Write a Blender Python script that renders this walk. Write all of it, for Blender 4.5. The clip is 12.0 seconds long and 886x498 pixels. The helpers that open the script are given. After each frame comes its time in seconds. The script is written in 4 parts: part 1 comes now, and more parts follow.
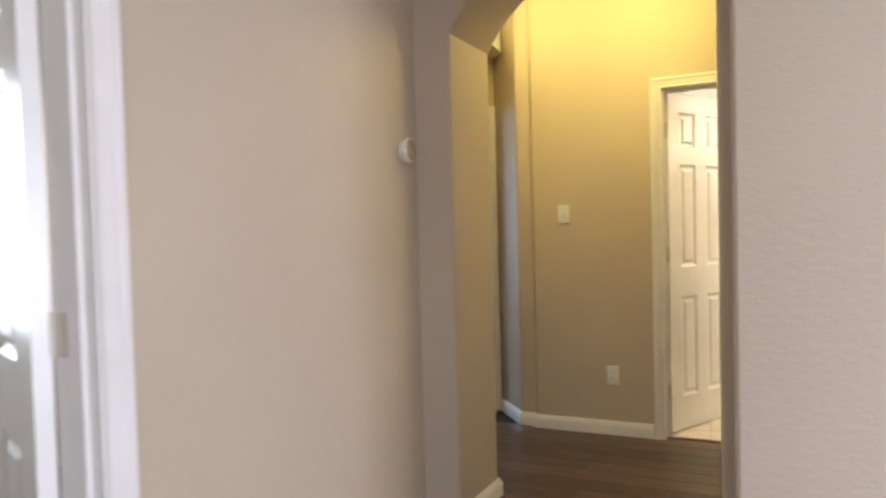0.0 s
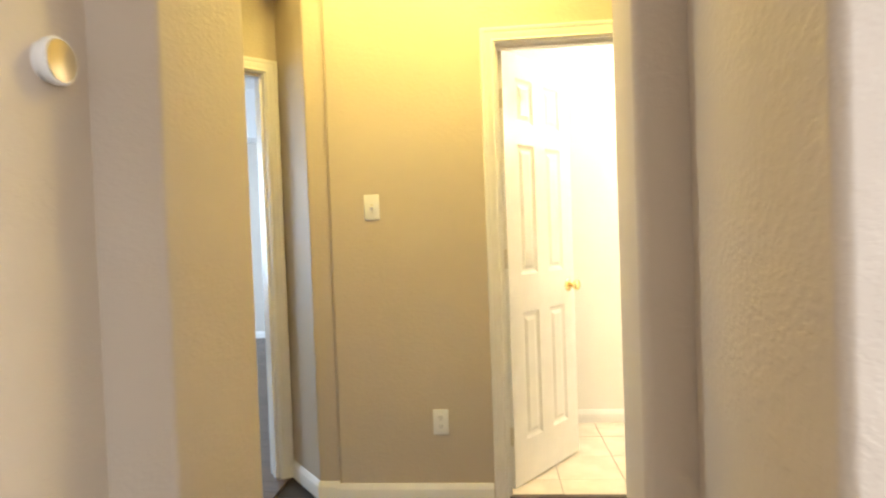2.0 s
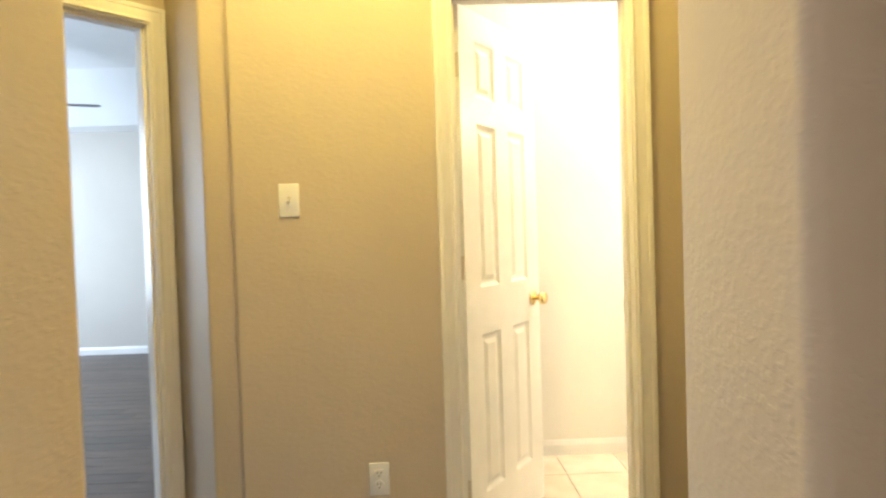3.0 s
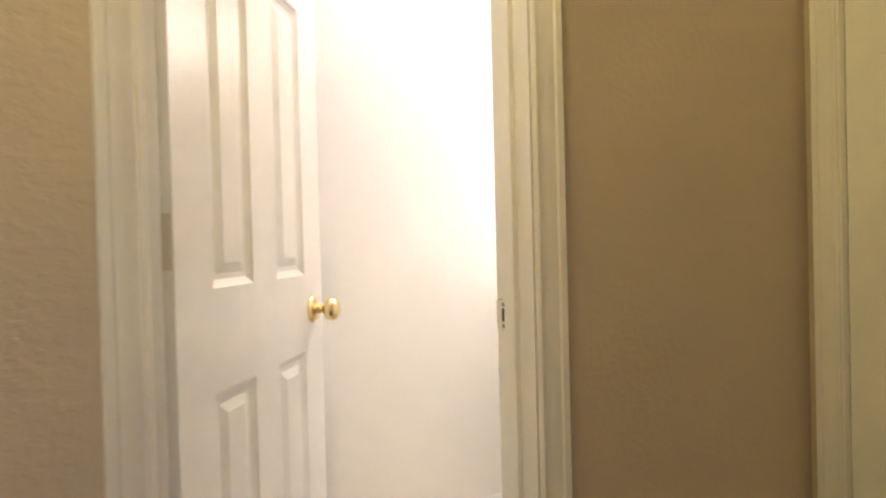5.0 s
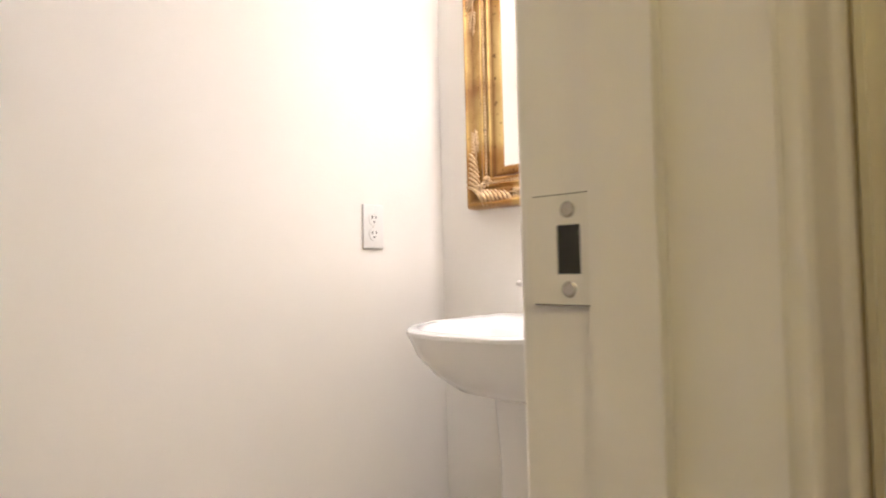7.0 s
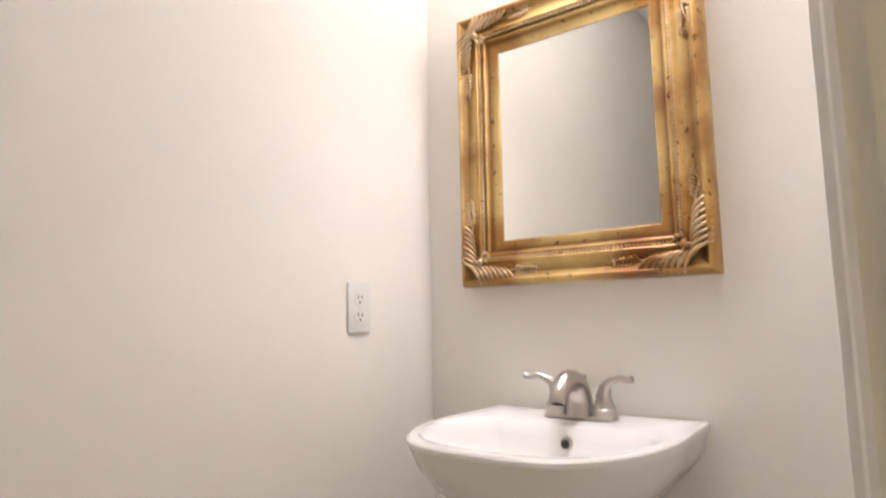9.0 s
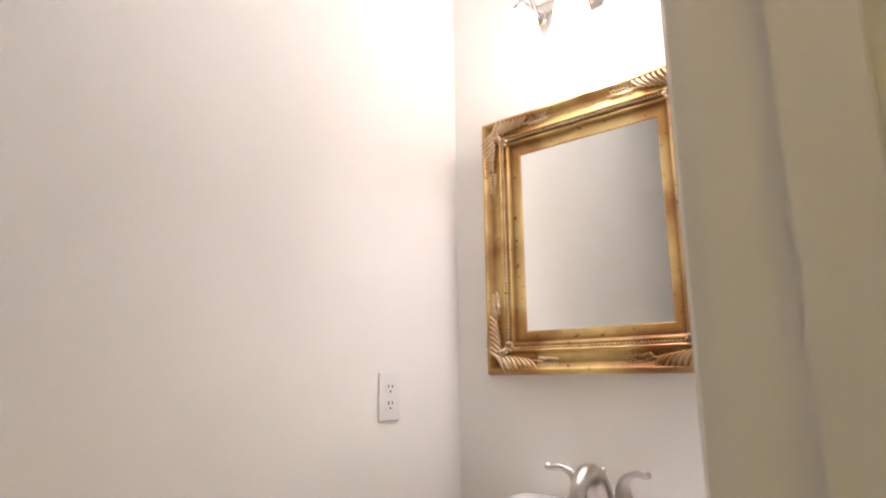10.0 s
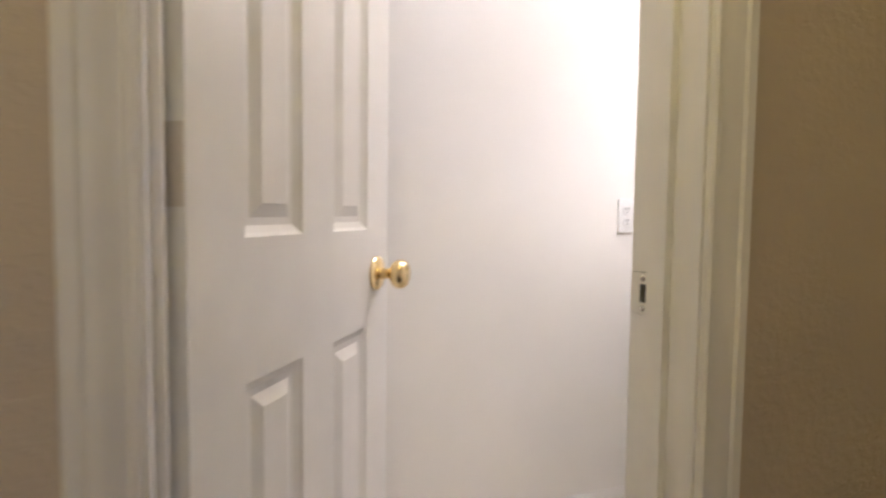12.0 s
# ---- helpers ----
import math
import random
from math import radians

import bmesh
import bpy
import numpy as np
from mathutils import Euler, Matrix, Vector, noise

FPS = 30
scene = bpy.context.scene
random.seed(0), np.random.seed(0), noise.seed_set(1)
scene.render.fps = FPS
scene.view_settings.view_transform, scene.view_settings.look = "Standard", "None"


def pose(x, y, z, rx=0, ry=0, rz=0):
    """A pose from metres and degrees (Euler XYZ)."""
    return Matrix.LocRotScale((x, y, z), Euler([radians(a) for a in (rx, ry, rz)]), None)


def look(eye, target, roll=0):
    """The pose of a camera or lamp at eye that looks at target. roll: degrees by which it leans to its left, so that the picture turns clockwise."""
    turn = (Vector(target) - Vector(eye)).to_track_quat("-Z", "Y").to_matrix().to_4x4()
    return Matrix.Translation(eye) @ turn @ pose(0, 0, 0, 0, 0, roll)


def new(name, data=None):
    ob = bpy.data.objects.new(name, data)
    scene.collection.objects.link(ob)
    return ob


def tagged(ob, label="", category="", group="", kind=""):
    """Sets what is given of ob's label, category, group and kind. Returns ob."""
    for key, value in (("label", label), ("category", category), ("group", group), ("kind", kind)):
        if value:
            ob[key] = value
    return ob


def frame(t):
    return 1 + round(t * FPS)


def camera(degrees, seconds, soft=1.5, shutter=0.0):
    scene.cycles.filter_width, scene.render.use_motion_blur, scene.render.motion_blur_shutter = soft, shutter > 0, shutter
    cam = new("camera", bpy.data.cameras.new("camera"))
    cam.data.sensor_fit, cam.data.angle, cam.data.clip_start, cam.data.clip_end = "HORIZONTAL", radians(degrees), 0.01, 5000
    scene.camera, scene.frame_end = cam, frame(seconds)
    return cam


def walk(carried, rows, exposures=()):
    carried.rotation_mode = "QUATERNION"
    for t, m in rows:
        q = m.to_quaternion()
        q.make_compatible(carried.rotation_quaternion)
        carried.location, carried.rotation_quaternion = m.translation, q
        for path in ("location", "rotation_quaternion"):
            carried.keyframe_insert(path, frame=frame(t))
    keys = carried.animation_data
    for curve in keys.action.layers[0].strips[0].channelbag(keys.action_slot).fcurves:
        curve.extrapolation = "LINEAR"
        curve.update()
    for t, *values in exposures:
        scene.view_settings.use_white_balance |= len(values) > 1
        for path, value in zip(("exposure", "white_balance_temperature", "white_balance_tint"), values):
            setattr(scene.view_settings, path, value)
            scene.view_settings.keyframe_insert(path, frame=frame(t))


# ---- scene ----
cam = camera(72.5, 12.0, soft=2.2, shutter=0.4)
PATH = [
    (0, (0.178, -3.716, 1.248), (-0.573, -1.863, 1.190), -1.5),
    (0.5, (0.173, -3.479, 1.254), (-0.386, -1.560, 1.216), -1.8),
    (1, (0.127, -3.245, 1.250), (-0.346, -1.303, 1.210), -2.0),
    (1.5, (0.039, -2.977, 1.225), (-0.262, -1.001, 1.187), -1.8),
    (2, (0.009, -2.683, 1.199), (-0.154, -0.690, 1.152), -2.1),
    (2.5, (-0.023, -2.384, 1.195), (-0.117, -0.387, 1.149), -2.0),
    (3, (-0.064, -2.087, 1.203), (-0.005, -0.088, 1.153), -1.8),
    (3.5, (-0.073, -1.809, 1.201), (0.182, 0.173, 1.119), -1.7),
    (5.3, (0.098, -0.734, 1.057), (1.083, 1.006, 1.039), -1.5),
    (5.5, (0.147, -0.629, 1.057), (1.183, 1.082, 1.037), -1.5),
    (6, (0.224, -0.408, 1.029), (1.415, 1.198, 0.996), -1.6),
    (6.5, (0.274, -0.221, 0.987), (1.691, 1.19, 0.969), -2.4),
    (6.7, (0.321, -0.153, 0.912), (1.781, 1.213, 0.963), -1.9),
    (8.3, (0.465, 0.107, 0.942), (2.047, 1.329, 0.968), -2.0),
    (8.5, (0.464, 0.109, 0.962), (2.051, 1.324, 1.024), -1.7),
    (9, (0.435, 0.121, 0.994), (2.024, 1.309, 1.227), -1.1),
    (9.5, (0.414, 0.09, 1.044), (1.96, 1.298, 1.407), -0.9),
    (10, (0.365, 0.032, 1.072), (1.857, 1.294, 1.482), -0.6),
    (10.5, (0.264, -0.084, 1.068), (1.696, 1.257, 1.444), -0.2),
    (11, (0.195, -0.225, 1.056), (1.553, 1.215, 1.346), -0.8),
    (11.2, (0.174, -0.294, 1.03), (1.454, 1.224, 1.276), -0.3),
    (11.5, (0.159, -0.42, 1.019), (1.22, 1.274, 1.093), -0.1),
    (12, (0.099, -0.58, 1.031), (0.826, 1.279, 0.908), 0.7),
]
walk(cam, [(t, look(eye, target, roll)) for t, eye, target, roll in PATH],
     exposures=[(0, 0.78, 6250, 11), (1.5, 1.45, 6300, 6), (2.5, 1.57, 6500, 6), (3.5, 1.2, 6250, 9), (5.3, 0.80, 5350, 20), (6.7, 0.52, 5330, 20), (8.3, 0.32, 5300, 20), (9.5, -0.05, 5250, 21), (10.5, -0.08, 5220, 22), (11.5, 0.24, 5080, 22), (12, 0.40, 5020, 22)])

# ---- world and lights ----
world = bpy.data.worlds.new("world")
scene.world = world
world.use_nodes = True
wn = world.node_tree.nodes
sky = wn.new("ShaderNodeTexSky")
sky.sky_type, sky.sun_disc = "NISHITA", False
sky.sun_elevation, sky.sun_rotation = radians(40), radians(200)
wn["Background"].inputs["Strength"].default_value = 0.10
world.node_tree.links.new(sky.outputs[0], wn["Background"].inputs["Color"])


def lamp(name, kind, place, power, colour, size=0.1, aim=None, size_y=None):
    data = bpy.data.lights.new(name, kind)
    data.energy, data.color = power, colour
    if kind == "AREA":
        data.size = size
        if size_y:
            data.shape, data.size_y = "RECTANGLE", size_y
    elif kind == "POINT":
        data.shadow_soft_size = size
    ob = new(name, data)
    ob.matrix_world = look(place, aim) if aim else Matrix.Translation(place)
    return ob


# the second lamp is out of view, added to light the corner strip and pier
HALL_LAMPS = ((0.0, -0.66, 11.6), (-0.8, -0.58, 4.2))   # place in plan, power
WARM = (1.0, 0.80, 0.235)
for hx, hy, power in HALL_LAMPS:
    lamp("hall_lamp_light", "POINT", (hx, hy, 2.56), power, WARM, 0.07)
VANITY_Y = (0.785, 0.645, 0.505)
lamp("vanity_glow", "POINT", (1.57, 0.63, 1.90), 1.5, (1.0, 0.87, 0.69), 0.09)
down = lamp("vanity_downlight", "SPOT", (1.56, 0.62, 1.885), 22.0, (1.0, 0.87, 0.69), 0.09, (1.559, 0.62, 0))
down.data.spot_size, down.data.spot_blend, down.data.shadow_soft_size = radians(128), 1.0, 0.09
# unseen spot, added so its ceiling bounce evens out the bathroom light
up = lamp("ceiling_bounce_fill", "SPOT", (1.54, 0.62, 2.03), 165.0, (1.0, 0.87, 0.69), 0.09, (0.4, 0.56, 4))
up.data.spot_size, up.data.spot_blend, up.data.shadow_soft_size = radians(92), 1.0, 0.09
# daylight in the window openings
lamp("foyer_window_light", "AREA", (0.9, -6.38, 1.35), 10, (0.85, 0.86, 1.0), 2.4, (0.9, -3, 1.2), 1.7)
lamp("dining_window_light", "AREA", (3.58, -3.9, 1.05), 80, (0.83, 0.85, 1.0), 2.2, (0, -3.6, 0.8), 1.5)
lamp("side_room_window_light", "AREA", (-3.28, -2.4, 1.42), 26, (0.80, 0.88, 1.0), 1.5, (0, -2.4, 1.42), 1.2)
lamp("bedroom_window_light", "AREA", (-5.18, 2.6, 1.5), 62, (0.60, 0.76, 1.0), 2.4, (0, 2.6, 1.3), 1.6)


# ---- materials ----
def material(name, base, rough=0.6, metal=0.0, spec=0.5):
    m = bpy.data.materials.new(name)
    m.use_nodes = True
    b = m.node_tree.nodes["Principled BSDF"]
    b.inputs["Base Color"].default_value = (*base, 1)
    b.inputs["Roughness"].default_value = rough
    b.inputs["Metallic"].default_value = metal
    b.inputs["Specular IOR Level"].default_value = spec
    return m


def tex(m, kind, scale, detail=3.0, stretch=None, seed=0.0):
    n = m.node_tree.nodes
    co = n.new("ShaderNodeTexCoord")
    mp = n.new("ShaderNodeMapping")
    mp.inputs["Scale"].default_value = stretch or (1, 1, 1)
    mp.inputs["Location"].default_value = (seed, seed * 0.7, seed * 1.3)
    t = n.new(kind)
    t.inputs["Scale"].default_value = scale
    if kind == "ShaderNodeTexNoise":
        t.inputs["Detail"].default_value = detail
    m.node_tree.links.new(co.outputs["Object"], mp.inputs["Vector"])
    m.node_tree.links.new(mp.outputs["Vector"], t.inputs["Vector"])
    return t


def ramp(m, source, stops):
    r = m.node_tree.nodes.new("ShaderNodeValToRGB")
    while len(r.color_ramp.elements) < len(stops):
        r.color_ramp.elements.new(0.5)
    for e, (p, c) in zip(r.color_ramp.elements, stops):
        e.position, e.color = p, (*c, 1)
    m.node_tree.links.new(source, r.inputs["Fac"])
    return r


def to(m, out, name):
    m.node_tree.links.new(out, m.node_tree.nodes["Principled BSDF"].inputs[name])


def bump(m, source, strength, distance, under=None):
    b = m.node_tree.nodes.new("ShaderNodeBump")
    b.inputs["Strength"].default_value, b.inputs["Distance"].default_value = strength, distance
    m.node_tree.links.new(source, b.inputs["Height"])
    if under:
        m.node_tree.links.new(under.outputs[0], b.inputs["Normal"])
    to(m, b.outputs[0], "Normal")
    return b


def tone(c, k):
    return tuple(min(1, v * k) for v in c)


def plaster(name, base, relief=0.5, rough=0.55):
    """Painted drywall with a knocked-down spray texture."""
    m = material(name, base, rough, spec=0.35)
    wide = tex(m, "ShaderNodeTexNoise", 1.3, 4)
    to(m, ramp(m, wide.outputs["Fac"], [(0.3, tone(base, 0.95)), (0.7, tone(base, 1.04))]).outputs[0], "Base Color")
    splat = tex(m, "ShaderNodeTexNoise", 55, 3, (1, 1, 1.5), 3)
    flat = ramp(m, splat.outputs["Fac"], [(0.45, (0, 0, 0)), (0.60, (1, 1, 1))])
    first = bump(m, flat.outputs[0], relief, 0.0016)
    peel = tex(m, "ShaderNodeTexNoise", 220, 2)
    bump(m, peel.outputs["Fac"], 0.25, 0.0006, first)
    return m


TAUPE = plaster("taupe_wall_paint", (0.57, 0.484, 0.375), 0.22)
CREAM = plaster("cream_wall_paint", (0.90, 0.87, 0.81), 0.08)
BEDROOM = plaster("bedroom_wall_paint", (0.62, 0.57, 0.50), 0.30)
CEIL = plaster("ceiling_paint", (0.86, 0.85, 0.82), 0.5, 0.8)


def gloss_white(name, base, rough):
    m = material(name, base, rough)
    n = tex(m, "ShaderNodeTexNoise", 9, 4)
    to(m, ramp(m, n.outputs["Fac"], [(0.3, tone(base, 0.96)), (0.7, tone(base, 1.02))]).outputs[0], "Base Color")
    brush = tex(m, "ShaderNodeTexNoise", 60, 2, (1, 1, 0.12))
    bump(m, brush.outputs["Fac"], 0.10, 0.0006)
    return m


TRIM = gloss_white("white_trim_paint", (0.84, 0.81, 0.765), 0.32)
DOOR = gloss_white("white_door_paint", (0.86, 0.835, 0.785), 0.28)
PLATE = material("white_plastic", (0.82, 0.81, 0.78), 0.3)
DARK = material("dark_slot", (0.02, 0.018, 0.015), 0.6)
BRASS = material("polished_brass", (0.86, 0.69, 0.36), 0.13, 1.0)
STEEL = material("painted_hinge_metal", (0.68, 0.62, 0.52), 0.4, 0.1)
ZINC = material("scuffed_strike_metal", (0.80, 0.77, 0.71), 0.38, 0.15)
NICKEL = material("brushed_nickel", (0.52, 0.48, 0.44), 0.33, 1.0)
CERAMIC = material("white_glazed_ceramic", (0.86, 0.85, 0.83), 0.07)
HOSE = material("cream_supply_hose", (0.70, 0.64, 0.52), 0.4)
CHROME = material("tarnished_chrome", (0.45, 0.42, 0.38), 0.25, 1.0)
MIRROR = material("mirror_glass", (0.93, 0.94, 0.92), 0.01, 1.0)
GLASSFACE = material("glossy_thermostat_face", (0.60, 0.52, 0.36), 0.18, 0.8)
FANWOOD = material("dark_fan_blade", (0.07, 0.05, 0.045), 0.4)
GROUT = material("tile_grout", (0.42, 0.38, 0.32), 0.9)


def gilded(patina):
    m = material("aged_gilt", (0.55, 0.33, 0.09), 0.36, 0.6)
    wide = tex(m, "ShaderNodeTexNoise", 7, 5, (1, 1, 1), 5)
    r = ramp(m, wide.outputs["Fac"], [(0.32, (0.36, 0.20, 0.065)), (0.43, (0.56, 0.385, 0.135)), (0.60, (0.74, 0.56, 0.21))])
    # pointiness tint: creases darker brown, raised edges slightly warmer
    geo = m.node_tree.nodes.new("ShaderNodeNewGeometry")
    crease_tint = ramp(m, geo.outputs["Pointiness"], [(0.42, (0.30, 0.20, 0.13)), (0.49, (1, 1, 1)), (0.60, (1.0, 0.95, 0.85))])
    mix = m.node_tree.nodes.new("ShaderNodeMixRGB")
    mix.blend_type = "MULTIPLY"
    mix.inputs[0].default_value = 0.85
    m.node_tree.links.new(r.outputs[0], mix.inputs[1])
    m.node_tree.links.new(crease_tint.outputs[0], mix.inputs[2])
    speck = tex(m, "ShaderNodeTexNoise", 70, 2, None, 9)
    spots = ramp(m, speck.outputs["Fac"], [(0.66, (1, 1, 1)), (0.72, (0.18, 0.12, 0.08))])
    mix2 = m.node_tree.nodes.new("ShaderNodeMixRGB")
    mix2.blend_type = "MULTIPLY"
    mix2.inputs[0].default_value = 0.8
    m.node_tree.links.new(mix.outputs[0], mix2.inputs[1])
    m.node_tree.links.new(spots.outputs[0], mix2.inputs[2])
    # reddish brown antiquing rubbed into the four corners
    nodes, links = m.node_tree.nodes, m.node_tree.links
    co = nodes.new("ShaderNodeTexCoord")
    sep = nodes.new("ShaderNodeSeparateXYZ")
    links.new(co.outputs["Object"], sep.inputs[0])
    shares = []
    for axis, half in (("Y", 0.294), ("Z", 0.3425)):
        a = nodes.new("ShaderNodeMath")
        a.operation = "ABSOLUTE"
        links.new(sep.outputs[axis], a.inputs[0])
        d = nodes.new("ShaderNodeMath")
        d.operation = "SUBTRACT"
        d.inputs[0].default_value = half
        links.new(a.outputs[0], d.inputs[1])
        shares.append(d)
    far = nodes.new("ShaderNodeMath")
    far.operation = "MAXIMUM"
    links.new(shares[0].outputs[0], far.inputs[0])
    links.new(shares[1].outputs[0], far.inputs[1])
    rough = nodes.new("ShaderNodeMath")
    rough.operation = "MULTIPLY_ADD"
    rough.inputs[1].default_value = 0.16
    links.new(wide.outputs["Fac"], rough.inputs[0])
    links.new(far.outputs[0], rough.inputs[2])
    rub = ramp(m, rough.outputs[0], [(0.15, (0.62, 0.50, 0.38)), (0.21, (0.70, 0.53, 0.36)), (0.27, (1, 1, 1))])
    mix3 = nodes.new("ShaderNodeMixRGB")
    mix3.blend_type = "MULTIPLY"
    mix3.inputs[0].default_value = patina
    links.new(mix2.outputs[0], mix3.inputs[1])
    links.new(rub.outputs[0], mix3.inputs[2])
    to(m, mix3.outputs[0], "Base Color")
    bump(m, speck.outputs["Fac"], 0.2, 0.001)
    return m


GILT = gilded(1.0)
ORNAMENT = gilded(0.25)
for node in ORNAMENT.node_tree.nodes:
    if node.bl_idname == "ShaderNodeValToRGB" and abs(node.color_ramp.elements[0].position - 0.32) < 0.01:
        node.color_ramp.elements[1].color = (0.50, 0.36, 0.19, 1)
        node.color_ramp.elements[2].color = (0.76, 0.63, 0.42, 1)
ORNAMENT.name = "aged_gilt_ornament"


def wood_floor():
    m = material("dark_plank", (0.10, 0.06, 0.045), 0.35)
    info = m.node_tree.nodes.new("ShaderNodeObjectInfo")
    grain = tex(m, "ShaderNodeTexNoise", 9, 6, (0.6, 9, 1))
    r = ramp(m, grain.outputs["Fac"], [(0.25, (0.040, 0.024, 0.018)), (0.55, (0.10, 0.062, 0.045)), (0.8, (0.17, 0.11, 0.082))])
    hsv = m.node_tree.nodes.new("ShaderNodeHueSaturation")
    mul = m.node_tree.nodes.new("ShaderNodeMath")
    mul.operation = "MULTIPLY_ADD"
    mul.inputs[1].default_value, mul.inputs[2].default_value = 0.6, 0.7
    m.node_tree.links.new(info.outputs["Random"], mul.inputs[0])
    m.node_tree.links.new(mul.outputs[0], hsv.inputs["Value"])
    m.node_tree.links.new(r.outputs[0], hsv.inputs["Color"])
    to(m, hsv.outputs[0], "Base Color")
    bump(m, grain.outputs["Fac"], 0.2, 0.001)
    return m


PLANK = wood_floor()
UNDER = material("subfloor", (0.03, 0.022, 0.018), 0.8)


def tile_mat():
    m = material("cream_floor_tile", (0.70, 0.62, 0.50), 0.25)
    n = tex(m, "ShaderNodeTexNoise", 6, 6)
    to(m, ramp(m, n.outputs["Fac"], [(0.3, (0.62, 0.54, 0.43)), (0.7, (0.76, 0.69, 0.58))]).outputs[0], "Base Color")
    return m


TILE = tile_mat()


def shade_glass():
    m = material("frosted_glass_shade", (0.95, 0.94, 0.92), 0.35)
    b = m.node_tree.nodes["Principled BSDF"]
    b.inputs["Transmission Weight"].default_value = 0.65
    b.inputs["Emission Color"].default_value = (1.0, 0.82, 0.60, 1)
    b.inputs["Emission Strength"].default_value = 1.7
    return m


SHADE = shade_glass()
BULB = material("lit_bulb", (1, 1, 1), 0.4)
bb = BULB.node_tree.nodes["Principled BSDF"]
bb.inputs["Emission Color"].default_value = (1.0, 0.80, 0.52, 1)
bb.inputs["Emission Strength"].default_value = 6.0
HALLGLASS = material("lit_amber_glass_bowl", (0.95, 0.88, 0.7), 0.3)
hb = HALLGLASS.node_tree.nodes["Principled BSDF"]
hb.inputs["Emission Color"].default_value = (1.0, 0.66, 0.25, 1)
hb.inputs["Emission Strength"].default_value = 3.0


# ---- mesh helpers ----
def mesh_of(bm, name, mat, smooth=False):
    bmesh.ops.recalc_face_normals(bm, faces=bm.faces)
    me = bpy.data.meshes.new(name)
    bm.to_mesh(me)
    bm.free()
    me.materials.append(mat)
    if smooth:
        me.polygons.foreach_set("use_smooth", [True] * len(me.polygons))
        me.set_sharp_from_angle(angle=radians(smooth if smooth > 1 else 40))
    return me


def part(name, bm, mat, parent=None, label="", smooth=False):
    ob = new(name, mesh_of(bm, name, mat, smooth))
    if parent:
        ob.parent = parent
    if label:
        tagged(ob, label)
    return ob


def anchor(name, place, label, category, turn=0.0, group=""):
    ob = new(name)
    ob.empty_display_size = 0.05
    ob.matrix_basis = pose(*place, 0, 0, turn)
    return tagged(ob, label, category, group)


def setting(name, bm, mat, label, category, smooth=False):
    return tagged(part(name, bm, mat, None, "", smooth), label, category, kind="structure")


def add_box(bm, lo, hi, bevel=0.0, seg=2):
    made = bmesh.ops.create_cube(bm, size=1)["verts"]
    for v in made:
        v.co = Vector([(lo[i] + hi[i]) / 2 + v.co[i] * (hi[i] - lo[i]) for i in range(3)])
    if bevel:
        edges = list({e for v in made for e in v.link_edges})
        bmesh.ops.bevel(bm, geom=edges, offset=bevel, segments=seg, affect="EDGES", profile=0.5)
    return bm


def box(lo, hi, bevel=0.0, seg=2):
    return add_box(bmesh.new(), lo, hi, bevel, seg)


def rounded(poly, radii, steps=6):
    out = []
    n = len(poly)
    for i, p in enumerate(poly):
        r = radii[i] if i < len(radii) else 0
        if not r:
            out.append(p)
            continue
        p = Vector(p)
        a = (Vector(poly[i - 1]) - p).normalized()
        b = (Vector(poly[(i + 1) % n]) - p).normalized()
        half = a.angle(b) / 2
        d = r / math.tan(half)
        centre = p + (a + b).normalized() * (r / math.sin(half))
        s, e = p + a * d - centre, p + b * d - centre
        for k in range(steps + 1):
            v = s.lerp(e, k / steps)
            out.append(tuple(centre + v.normalized() * r))
    return out


def prism(poly, z0, z1, bm=None):
    """An upright prism over a plan polygon."""
    bm = bm or bmesh.new()
    low = [bm.verts.new((x, y, z0)) for x, y in poly]
    high = [bm.verts.new((x, y, z1)) for x, y in poly]
    bm.faces.new(low[::-1])
    bm.faces.new(high)
    for i in range(len(poly)):
        j = (i + 1) % len(poly)
        bm.faces.new((low[i], low[j], high[j], high[i]))
    return bm


def sweep(profile, a, b, out, mitre_a=0.0, mitre_b=0.0, up=(0, 0, 1)):
    """A moulding from a to b: profile (u up, w out). Mitres shift the ends by w or u times the factor."""
    bm = bmesh.new()
    a, b, out, up = Vector(a), Vector(b), Vector(out), Vector(up)
    way = (b - a).normalized()
    rings = []
    for p, m in ((a, mitre_a), (b, mitre_b)):
        rings.append([bm.verts.new(p + up * u + out * w + way * (m * w)) for u, w in profile])
    n = len(profile)
    for i in range(n):
        j = (i + 1) % n
        bm.faces.new((rings[0][i], rings[0][j], rings[1][j], rings[1][i]))
    bm.faces.new(rings[0][::-1])
    bm.faces.new(rings[1])
    return bm


def lathe(profile, steps=32, axis="Z", at=(0, 0, 0), bm=None, squash=1.0):
    bm = bm or bmesh.new()
    rings = []
    for r, h in profile:
        ring = []
        for k in range(steps):
            a = 2 * math.pi * k / steps
            c, s = r * math.cos(a), r * math.sin(a) * squash
            co = {"Z": (c, s, h), "X": (h, c, s), "Y": (c, h, s)}[axis]
            ring.append(bm.verts.new(Vector(co) + Vector(at)))
        rings.append(ring)
    for p, q in zip(rings, rings[1:]):
        for k in range(steps):
            bm.faces.new((p[k], p[(k + 1) % steps], q[(k + 1) % steps], q[k]))
    for ring in (rings[0], rings[-1]):
        bm.faces.new(ring)
    return bm


